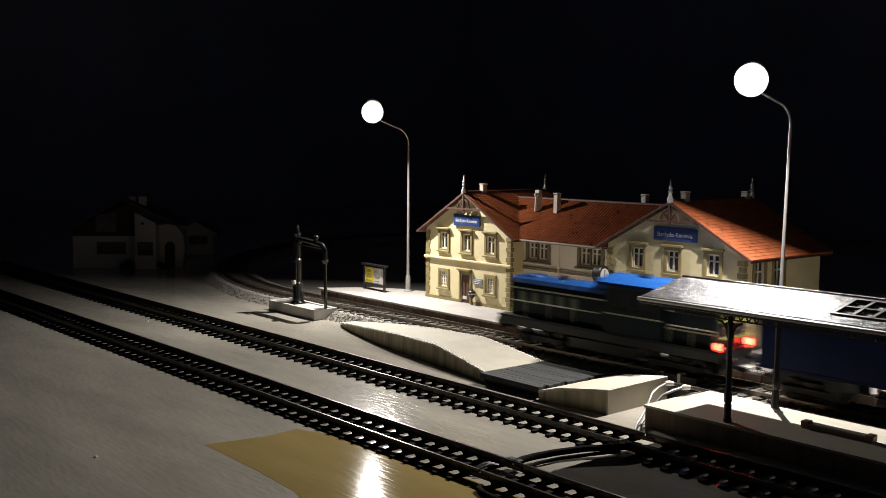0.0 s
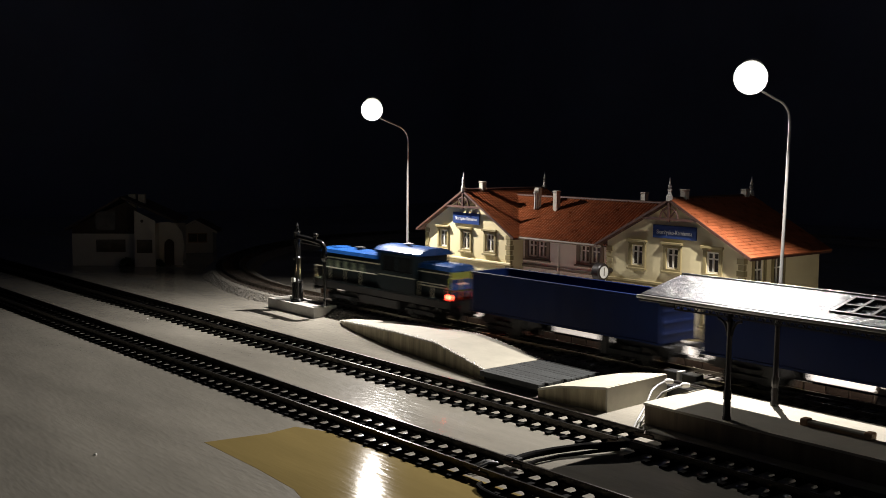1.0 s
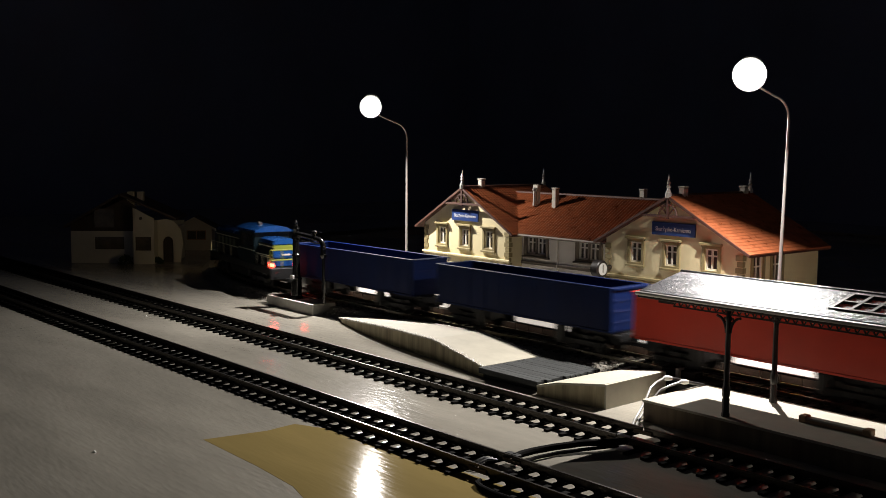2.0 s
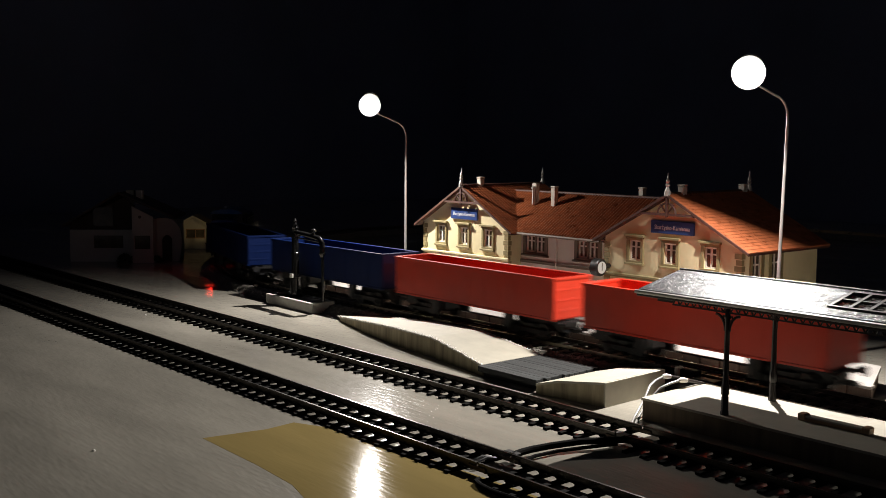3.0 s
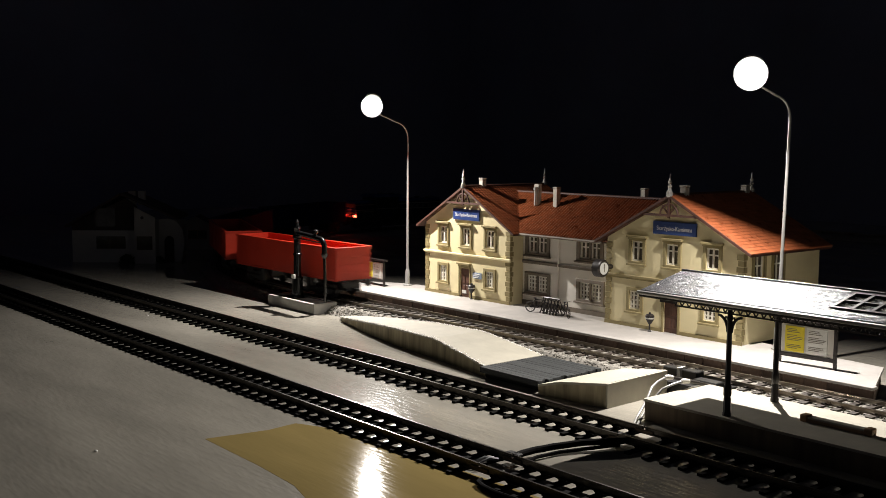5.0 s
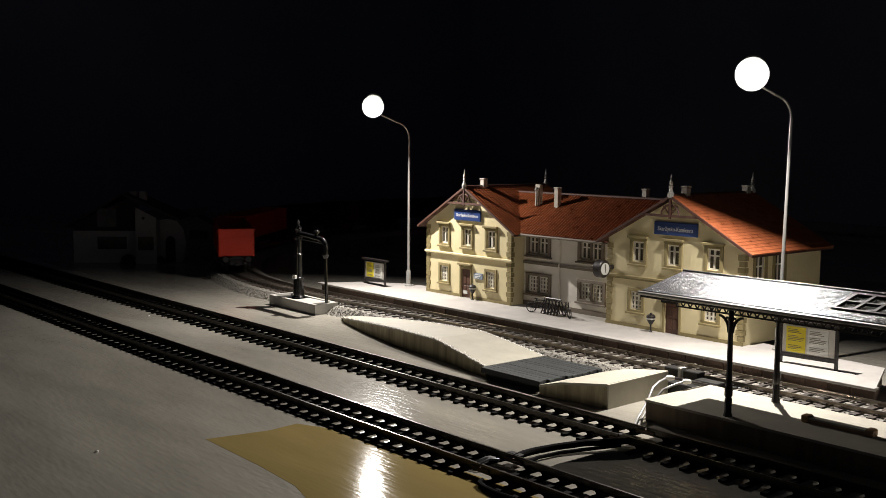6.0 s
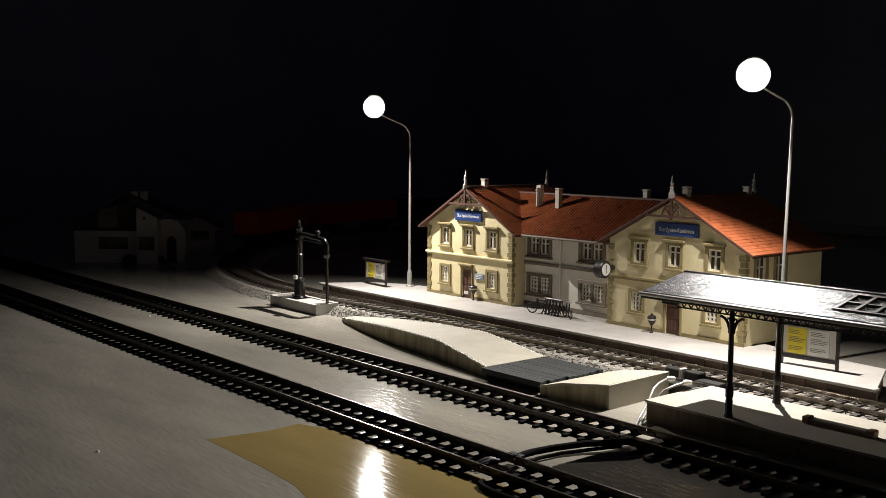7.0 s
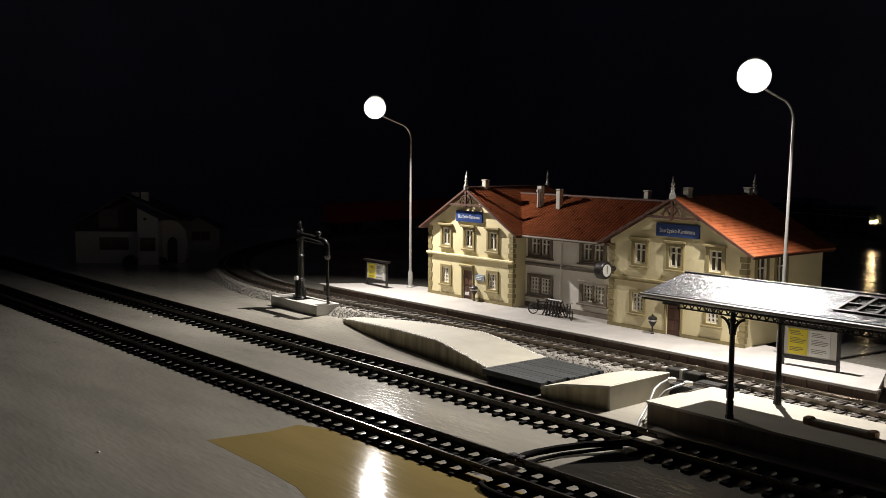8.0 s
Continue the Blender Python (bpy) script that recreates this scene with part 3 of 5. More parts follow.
def tiles(x_edge, z_edge, x_top, z_top, y0, y1, axis="y"):
    """One roof slope of overlapping tiles between an eave line and a ridge line; axis: the way that the ridge runs."""
    bm = B()
    run = Vector((x_top - x_edge, z_top - z_edge))
    n = int(run.length / 3.1)
    m = int((y1 - y0) / 2.7)
    d = run / run.length
    nrm = Vector((-d.y, d.x))
    if nrm.y < 0:
        nrm = -nrm
    for i in range(n):
        a = Vector((x_edge, z_edge)) + run * (i / n)
        b = Vector((x_edge, z_edge)) + run * ((i + 1.12) / n if i < n - 1 else 1.0)
        for j in range(m):
            s = y0 + (y1 - y0) * j / m
            e = s + (y1 - y0) / m * 0.96
            mid = (s + e) / 2
            c0, c1 = a + nrm * 0.70, b + nrm * 0.45
            pts = []
            for p in (c0, c1):
                for t, hgt in ((s, 0.0), (mid, 0.55), (e, 0.0)):
                    q = p + nrm * hgt
                    pts.append((q.x, t, q.y) if axis == "y" else (t, q.x, q.y))
            lo = a
            for t in (s, mid, e):
                pts.append((lo.x, t, lo.y) if axis == "y" else (t, lo.x, lo.y))
            v = [bm.verts.new(p) for p in pts]
            for f in ((0, 1, 4, 3), (1, 2, 5, 4), (6, 7, 1, 0), (7, 8, 2, 1)):
                bm.faces.new([v[q] for q in f])
    return bm


# left wing, right wing: front faces on one plane, the middle set back
WY, MY, BY = 511.0, 524.0, 590.0
for x0, x1, apex, ez in ((-624.0, -530.0, 91.0, 64.0), (-440.0, -338.5, 92.5, 65.5)):
    left = x0 < -600
    cx = (x0 + x1) / 2
    ups = ((-603.0, 8.6), (-577.0, 8.6), (-550.8, 8.6)) if left else ((-415.5, 8.8), (-388.5, 8.8), (-359.5, 8.8))
    uz = 55.6 if left else 58.2
    lows = (-603.0, -550.8) if left else (-416.5, -360.5)
    door_x = -578.2 if left else -388.6
    holes = [(x, uz, w, 12.8) for x, w in ups] + [(x, 26.0 if left else 27.2, 8.6, 11.6) for x in lows] + [(door_x, 20.8, 10.6, 21.6)]
    front_wall(x0, x1, WY, 10.0, ez, holes, CREAM, gable=apex)
    for x, w in ups:
        window(x, uz, w, 12.8, WY, KHAKI)
    for x in lows:
        window(x, 26.0 if left else 27.2, 8.6, 11.6, WY, KHAKI, rows=4, cols=3, trim=2.2, hood=False)
    # door with its hood
    dr = part("door", bx(door_x - 5.2, door_x + 5.2, WY + 0.9, WY + 1.7, 10.2, 31.4), WOOD_DOOR, st, "brown panelled door")
    bm = B()
    for zz in (13.0, 20.5):
        box(bm, door_x - 4, door_x - 0.5, WY + 0.5, WY + 1.0, zz, zz + 6, 0.2)
        box(bm, door_x + 0.5, door_x + 4, WY + 0.5, WY + 1.0, zz, zz + 6, 0.2)
    part("panel", bm, WOOD_DOOR, dr)
    if left:
        part("notice", bx(door_x - 3.4, door_x + 1.2, WY + 0.3, WY + 0.9, 12.8, 15.2), PAPER, dr, "pale notice on the door")
    bm = ring(door_x, 20.8, 13.6, 24.4, 10.6, 21.6, WY - 0.8, WY + 0.2)
    part("door_surround", bm, KHAKI, st)
    bm = B()
    box(bm, door_x - 7.6, door_x + 7.6, WY - 2.6, WY, 34.4, 36.0, 0.3)
    box(bm, door_x - 6.4, door_x + 6.4, WY - 1.6, WY, 33.2, 34.4)
    part("door_hood", bm, KHAKI, st)
    # cornice, plinth
    bm = B()
    box(bm, x0 - 1.6, x1 + 1.6, WY - 1.8, WY, 41.2, 42.8, 0.3)
    box(bm, x0 - 0.8, x1 + 0.8, WY - 1.0, WY, 40.2, 41.2)
    part("cornice", bm, CREAM if left else KHAKI, st)
    bm = B()
    box(bm, x0 - 0.7, door_x - 7.0, WY - 0.7, WY, 10.0, 12.2)
    box(bm, door_x + 7.0, x1 + 0.7, WY - 0.7, WY, 10.0, 12.2)
    part("plinth", bm, KHAKI, st)
    quoins(x0, WY, 12.2, ez - 3, -1, 1)
    quoins(x1, WY, 12.2, ez - 3, 1, -1)
    # side and back walls
    part("wall", bx(x0, x0 + 2, WY + 2.0, BY, 10, ez), CREAM, st)
    if left:
        bm = bx(x1 - 2, x1, WY + 2.0, BY, 10, ez)
    else:
        bm = holed((WY + 2.0, BY), (10, ez), 0, 2.0, [(526.0, 53.0, 10.0, 16.0), (546.0, 53.0, 10.0, 16.0)])
        for v in bm.verts:
            v.co = (x1 - 2 + v.co.y, v.co.x, v.co.z)
    part("wall", bm, CREAM, st, smooth=False)
    if not left:
        for yc in (526.0, 546.0):
            g = part("window", bx(x1 - 1.9, x1 - 1.6, yc - 5, yc + 5, 45, 61), PANE, st, "dark side window")
            bm = B()
            for a, b, c, d in ((yc - 7, yc - 5, 43, 63), (yc + 5, yc + 7, 43, 63), (yc - 5, yc + 5, 61, 63), (yc - 5, yc + 5, 43, 45)):
                box(bm, x1, x1 + 0.9, a, b, c, d)
            part("surround", bm, KHAKI, g)
            bm = B()
            box(bm, x1 - 1.4, x1 - 0.7, yc - 0.4, yc + 0.4, 45, 61)
            box(bm, x1 - 1.4, x1 - 0.7, yc - 5, yc + 5, 54.6, 55.4)
            box(bm, x1 - 1.4, x1 - 0.7, yc - 5, yc - 4.2, 45, 61)
            box(bm, x1 - 1.4, x1 - 0.7, yc + 4.2, yc + 5, 45, 61)
            part("frame", bm, WINDOW_WHITE, g)
    bm = B()
    prism(bm, [(x0, 10), (x1, 10), (x1, ez), (cx, apex), (x0, ez)], "y", BY, BY + 2)
    part("wall", bm, CREAM, st)
    # roof slopes with tiles, verge boards
    ov, slope = 7.0, (apex - ez) / (cx - x0)
    ze = ez - ov * slope
    for sx, xe in ((-1, x0 - ov), (1, x1 + ov)):
        bm = B()
        prism(bm, [(xe, ze), (xe, ze + 1.2), (cx, apex + 1.6), (cx, apex + 0.2)], "y", WY - 3.6, BY + 4)
        rf = part("roof", bm, VERGE, st, "red tiled roof slope")
        part("tiles", tiles(xe, ze + 1.2, cx, apex + 1.6, WY - 3.8, BY + 4.5), TILE, rf, "red clay tiles", kind="stuff", smooth=False)
        bm = B()
        prism(bm, [(xe + sx * 0.2, ze + 0.1), (xe + sx * 0.2, ze + 1.6), (cx, apex + 2.2), (cx, apex + 0.5)], "y", WY - 4.6, WY - 3.7)
        part("verge_board", bm, VERGE, rf)
    part("ridge_cap", tube(B(), [(cx, WY - 4.4, apex + 1.9), (cx, BY + 4.6, apex + 1.9)], 1.2, 8), VERGE, st)
    # gable truss with a ring
    bm = B()
    zb = apex - 10.0
    wb = (apex - zb) / slope
    box(bm, cx - wb - 1, cx + wb + 1, WY - 4.4, WY - 3.0, zb - 1.0, zb + 0.4)
    box(bm, cx - 0.6, cx + 0.6, WY - 4.5, WY - 3.0, zb - 2.0, apex)
    arc = [(cx + 6.6 * math.cos(radians(k)), WY - 3.7, zb + 6.6 * math.sin(radians(k))) for k in range(0, 181, 15)]
    tube(bm, arc, 0.6, 6)
    for q in (-1, 1):
        tube(bm, [(cx, WY - 3.7, zb), (cx + q * 5.2, WY - 3.7, zb + 5.6)], 0.55, 5)
    part("gable_truss", bm, VERGE, st, "fretwork gable truss")
    for y in (WY - 3.4, BY + 3.2):
        bm = B()
        lathe(bm, cx, y, apex + 0.8, [(1.9, 0), (1.9, 3.0), (1.4, 3.4), (0.8, 5.6), (1.5, 6.6), (0.7, 7.6), (1.2, 9.0), (0.5, 10.4), (0.15, 14.0)], 10)
        part("finial", bm, ZINC, st, "pale turned finial")
    # station sign
    sx_, sz_ = (-576.2, 72.0) if left else (-386.8, 74.3)
    sg = part("name_sign", bx(sx_ - 14.6, sx_ + 14.6, WY - 1.4, WY - 0.3, sz_ - 4.1, sz_ + 4.1, 0.2) if left else bx(sx_ - 16, sx_ + 16, WY - 1.4, WY - 0.3, sz_ - 4.0, sz_ + 4.0, 0.2), SIGN_BLUE, st, "blue station name sign")
    letters("Skarżysko-Kamienna", 3.5 if left else 3.8, sx_, WY - 1.45, sz_ - 0.3, sg, SIGN_WHITE, wide=0.82)

# small blue plate beside the door
pl = part("plate", bx(-568.8, -559.2, WY - 0.8, WY - 0.1, 25.4, 29.8), PLATE, st, "small pale blue plate")
for k in range(3):
    part("print_bar", bx(-567.6, -560.6 - k, WY - 1.0, WY - 0.8, 28.4 - 1.2 * k, 28.9 - 1.2 * k), SIGN_WHITE, pl)

# middle section
mx0, mx1 = -530.0, -440.0
mholes = [(-515.3, 53.5, 19.4, 12.0), (-466.0, 53.5, 19.4, 12.0), (-515.0, 25.8, 20.4, 11.6), (-465.2, 25.8, 20.4, 11.6)]
front_wall(mx0, mx1, MY, 10.0, 63.0, mholes, WHITE_WALL)
for i, (x, z, w, h) in enumerate(mholes):
    for q in (-1, 1):
        window(x + q * w / 4, z, w / 2 - 1.2, h, MY, DARK_TRIM, rows=2 if i < 2 else 4, cols=2 if i < 2 else 3, trim=0.6, hood=False, sill=False)
    g = part("window_surround", ring(x, z, w + 4.6, h + 4.2, w, h, MY - 1.0, MY + 0.1), DARK_TRIM, st, "grey-brown window surround")
    part("sill", bx(x - w / 2 - 3.4, x + w / 2 + 3.4, MY - 2.2, MY - 0.1, z - h / 2 - 2.8, z - h / 2 - 1.6, 0.2), DARK_TRIM, g)
part("cornice", bx(mx0 + 0.2, mx1 - 0.2, MY - 1.4, MY, 39.8, 42.0, 0.3), DARK_TRIM, st)
part("plinth", bx(mx0 + 0.2, mx1 - 0.2, MY - 0.8, MY, 10.0, 13.2), DARK_TRIM, st)
part("downpipe", tube(B(), [(-494.5, MY - 1.0, 10), (-494.5, MY - 1.0, 40), (-494.5, MY - 1.0, 60)], 0.7, 8), WHITE_WALL, st)
part("wall", bx(mx0, mx1, BY - 4, BY - 2, 10, 63), WHITE_WALL, st)
RIDGE_Y, RIDGE_Z = 556.0, 88.0
for y_e, ze in ((514.0, 60.6), (598.0, 60.6)):
    bm = B()
    prism(bm, [(y_e, ze), (y_e, ze + 1.0), (RIDGE_Y, RIDGE_Z), (RIDGE_Y, RIDGE_Z - 1.4)], "x", -577.0, -389.0)
    rf = part("roof", bm, VERGE, st, "red tiled roof slope")
    part("tiles", tiles(y_e, ze + 1.0, RIDGE_Y, RIDGE_Z, -578.0, -388.0, axis="x"), TILE, rf, "red clay tiles", kind="stuff", smooth=False)
part("gutter", tube(B(), [(-524, 512.6, 61.2), (-446, 512.6, 61.2)], 0.9, 8), DARK_TRIM, st)
part("ridge_cap", tube(B(), [(-577, RIDGE_Y, RIDGE_Z + 0.4), (-389, RIDGE_Y, RIDGE_Z + 0.4)], 1.2, 8), VERGE, st)


def chimney(x, y, z0, z1, w=4.6):
    bm = B()
    box(bm, x - w / 2, x + w / 2, y - w / 2, y + w / 2, z0, z1 - 1.2, 0.2)
    box(bm, x - w / 2 - 0.35, x + w / 2 + 0.35, y - w / 2 - 0.35, y + w / 2 + 0.35, z1 - 1.0, z1, 0.2)
    part("chimney", bm, STONE, st, "grey plastered chimney")


chimney(-577, 527, 84, 99.0, 4.0)
chimney(-516.0, 543, 76, 94.0, 3.8)
chimney(-452, 562, 80, 95.0, 3.8)
chimney(-389, 522, 86, 100, 4.0)
chimney(-389, 586, 86, 99, 4.2)
bm = B()
lathe(bm, -535, 541, 80, [(1.4, 0), (1.1, 6), (1.1, 11), (1.8, 11.4), (1.8, 12.4), (0.6, 13.6)], 10)
part("vent_pipe", bm, ZINC, st, "pale roof vent pipe")
part("chimney", bx(-537.5, -533, 541.8, 545.0, 80, 95.5, 0.2), STONE, st)

# platform clock on an arm from the right wing
ck = thing("platform_clock", -438, 501, 40, "round black platform clock on a wall arm", "clock")
part("arm", tube(B(), [(-436.5, 511.4, 46.6), (-436.5, 506.0, 46.6)], 1.6, 8), IRON, ck)
part("case", tube(B(), [(-440.0, 501, 46.2), (-439.4, 501, 46.2), (-434.6, 501, 46.2), (-434.0, 501, 46.2)], [5.0, 5.7, 5.7, 5.0], 28), IRON, ck)
fc = part("face", tube(B(), [(-434.0, 501, 46.2), (-433.7, 501, 46.2)], 3.9, 24), PAPER, ck, "white clock face")
bm = B()
box(bm, -433.7, -433.4, 500.7, 501.3, 46.0, 49.2)
box(bm, -433.7, -433.4, 500.75, 501.25, 44.0, 46.2)
part("pointer", bm, INK, fc)
part("face", tube(B(), [(-440.3, 501, 46.2), (-440.0, 501, 46.2)], 3.9, 24), PAPER, ck)

# ---- platform canopy ----
can = thing("platform_canopy", -180, 391, 10, "iron platform canopy with wrinkled grey felt roof and skylights", "canopy")
CX0, CX1 = -291.0, 30.0
EN, ER, EF = 361.0, 391.0, 421.0
ZE, ZR = 59.6, 66.0
SKY = [(-205.0, -150.0), (-90.0, -20.0)]
cuts = [CX0] + [v for s in SKY for v in s] + [CX1]


def roof_piece(x0, x1, u0, u1, side, material, name, lift=0.0, thick=1.3):
    """A piece of a canopy slope; u runs from the eave (0) to the ridge (1)."""
    ye = EN if side < 0 else EF
    pt = lambda u: (ye + (ER - ye) * u, ZE + (ZR - ZE) * u + lift)
    (a, b), (c, d) = pt(u0), pt(u1)
    bm = B()
    prism(bm, [(a, b), (c, d), (c, d + thick), (a, b + thick)], "x", x0, x1)
    return part(name, bm, material, can)


for side in (-1, 1):
    for i in range(len(cuts) - 1):
        x0, x1 = cuts[i], cuts[i + 1]
        if i % 2 == 0:
            roof_piece(x0, x1, 0, 1, side, CANOPY, "roof_panel")
        else:
            roof_piece(x0, x1, 0, 0.28, side, CANOPY, "roof_panel")
            roof_piece(x0, x1, 0.86, 1, side, CANOPY, "roof_panel")
            roof_piece(x0, x1, 0.28, 0.86, side, CLEAR, "skylight_pane", lift=0.2, thick=0.4)
            n = 7
            for k in range(n + 1):
                xx = x0 + (x1 - x0) * k / n
                roof_piece(xx - 0.7, xx + 0.7, 0.27, 0.87, side, IRON, "glazing_bar", lift=0.7, thick=1.2)
            roof_piece(x0, x1, 0.555, 0.585, side, IRON, "glazing_bar", lift=0.7, thick=1.1)
            roof_piece(x0 - 0.8, x1 + 0.8, 0.26, 0.30, side, IRON, "glazing_bar", lift=0.7, thick=1.2)
            roof_piece(x0 - 0.8, x1 + 0.8, 0.84, 0.88, side, IRON, "glazing_bar", lift=0.7, thick=1.2)
    ye = EN if side < 0 else EF
    part("fascia", bx(CX0 - 0.4, CX1, min(ye, ye + side * 1.0), max(ye, ye + side * 1.0), ZE - 1.8, ZE + 1.0, 0.2), IRON, can)
    part("gutter", tube(B(), [(CX0 - 0.6, ye + side * 1.6, ZE + 0.2), (CX1, ye + side * 1.6, ZE + 0.2)], 0.9, 8), ZINC, can, "pale gutter edge")
part("ridge_cap", tube(B(), [(CX0 - 0.3, ER, ZR + 1.2), (CX1, ER, ZR + 1.2)], 0.7, 8), CANOPY, can)
bm = B()
prism(bm, [(EN, ZE - 1.5), (EF, ZE - 1.5), (EF, ZE + 0.4), (ER, ZR + 0.4), (EN, ZE + 0.4)], "x", CX0 - 0.6, CX0 + 0.6)
part("end_board", bm, IRON, can)


def lattice(x0, x1, y, z0, z1, pitch=3.7):
    bm = B()
    box(bm, x0, x1, y - 0.5, y + 0.5, z1 - 0.9, z1)
    box(bm, x0, x1, y - 0.5, y + 0.5, z0, z0 + 0.6)
    n = int((x1 - x0) / pitch)
    for k in range(n):
        a = x0 + (x1 - x0) * k / n
        b = x0 + (x1 - x0) * (k + 0.5) / n
        c = x0 + (x1 - x0) * (k + 1) / n
        tube(bm, [(a, y, z0 + 0.3), (b, y, z1 - 0.3)], 0.36, 5)
        tube(bm, [(b, y, z1 - 0.3), (c, y, z0 + 0.3)], 0.36, 5)
    return part("lattice_beam", bm, IRON, can)


def post(x, y):
    bm = B()
    lathe(bm, x, y, 10, [(1.9, 0), (1.9, 1.2), (1.6, 1.8), (1.6, 7.4), (1.3, 8.2), (1.75, 9.0), (1.75, 12.6), (1.3, 13.6), (1.15, 30), (1.1, 41), (1.5, 41.6), (1.5, 42.4), (1.1, 43), (1.1, 48.5)], 8)
    g = part("post", bm, IRON, can, "dark cast iron post")
    bm = B()
    for q in (-1, 1):
        arc = [(x + q * (1.0 + 4.8 * (1 - math.cos(radians(k)))), y, 46.0 + 6.8 * math.sin(radians(k))) for k in range(0, 91, 15)]
        tube(bm, arc, 0.65, 6)
        tube(bm, [(x + q * 1.2, y, 50.2), (x + q * 2.4, y, 51.2), (x + q * 2.0, y, 52.6)], 0.4, 5)
    part("bracket", bm, IRON, g)


for xx in (-252.5, -150.0, -48.0):
    post(xx, 372.5)
    post(xx - 1.0, 410.5)
    part("cross_beam", bx(xx - 1.2, xx + 0.8, 362, 420, 58.4, 59.8), IRON, can)
lattice(-281.0, 20.0, 372.5, 53.6, 57.4)
lattice(-281.0, 20.0, 410.5, 53.6, 57.4)
bm = B()
box(bm, -288, 20, 371.6, 373.4, 58.4, 59.8)
box(bm, -288, 20, 409.6, 411.4, 58.4, 59.8)
part("purlin", bm, IRON, can)
part("end_bracket", bx(-289, -281.2, 371.8, 373.2, 54.6, 58.4), IRON, can)

# ---- water crane on its basin ----
cr = thing("water_crane", -660, 415, 0, "black cast iron water crane on a grey concrete basin", "water crane")
bm = B()
quad = [(-695, 411.5), (-629.5, 410.5), (-630.5, 431), (-696, 433)]
prism(bm, quad, "z", 0, 5.8)
part("basin", bm, BASIN, cr)
bm = B()
quad = [Vector(v) for v in quad]
mid = sum(quad, Vector((0, 0))) / 4
inner = [Vector((v.x + (2.6 if v.x < mid.x else -2.6), v.y + (2.6 if v.y < mid.y else -2.6))) for v in quad]
for i in range(4):
    j = (i + 1) % 4
    prism(bm, [tuple(quad[i]), tuple(quad[j]), tuple(inner[j]), tuple(inner[i])], "z", 5.8, 7.6)
part("rim", bm, BASIN, cr, "pale basin rim")
part("pit", bx(-692, -666, 414.8, 429.5, 5.8, 6.3), CAST, cr, "dark water in the basin")
part("cover", bx(-664, -640, 414.5, 428, 5.8, 7.2, 0.2), PLATFORM, cr, "pale basin cover")
PX, PY = -673.5, 424.5
bm = B()
lathe(bm, PX, PY, 6.6, [(5.2, 0), (5.2, 1.0), (4.3, 2.0), (4.0, 14), (4.4, 14.5), (4.4, 15.5), (3.0, 16.4), (2.8, 32), (3.4, 32.5), (3.4, 33.6), (2.6, 34.4), (2.6, 45), (3.4, 45.6), (3.4, 47.4), (2.4, 48.2), (2.3, 52), (2.9, 53), (1.7, 55), (1.1, 57), (1.4, 58), (0.3, 60)], 14)
part("column", bm, CAST, cr)
part("valve_box", bx(PX - 1.6, PX + 2.8, PY - 4.9, PY - 2.9, 21.5, 24.6, 0.3), PLUG, cr, "small white label plate")
SX, SY = -633.5, 422.5
bm = B()
pts = [(PX, PY, 56.0), (PX + 14, PY - 0.6, 55.4), (SX - 6, SY + 0.3, 54.0)]
for k in range(0, 91, 15):
    pts.append((SX - 6 + 6 * math.sin(radians(k)), SY, 48.0 + 6 * math.cos(radians(k))))
pts.append((SX, SY, 43.5))
part("spout_arm", tube(bm, pts, 2.0, 12), CAST, cr)
bm = B()
tube(bm, [(PX, PY, 52.0), (PX + 18, PY - 0.6, 51.6), (SX - 4, SY + 0.3, 51.0)], 0.6, 6)
part("tie_rod", bm, CAST, cr)
bm = B()
lathe(bm, SX, SY, 40.2, [(1.2, 0), (2.6, 2.6), (2.6, 3.4), (1.7, 3.8)], 12)
part("nozzle", bm, CAST, cr)
bm = B()
lathe(bm, SX - 13, 423.4, 55.4, [(1.0, 0), (1.0, 2.0), (2.2, 2.6), (2.2, 4.2), (1.0, 5.0)], 10)
part("valve", bm, CAST, cr)
bm = B()
tube(bm, [(SX + 1.5, SY - 0.5, 6.6), (SX + 1.0, SY - 0.3, 24), (SX, SY, 40.5)], 1.15, 8)
part("drain_pipe", bm, CAST, cr)
bm = B()
tube(bm, [(PX + 2.6, PY - 3.2, 12), (PX + 2.4, PY - 3.0, 30), (PX + 2.2, PY - 2.4, 46)], 0.45, 6)
part("control_rod", bm, CAST, cr)
bm = B()
tube(bm, [(PX - 2, PY, 63), (PX, PY, 62.4), (PX + 6, PY - 1, 60.8)], 0.5, 6)
part("lever", bm, CAST, cr)

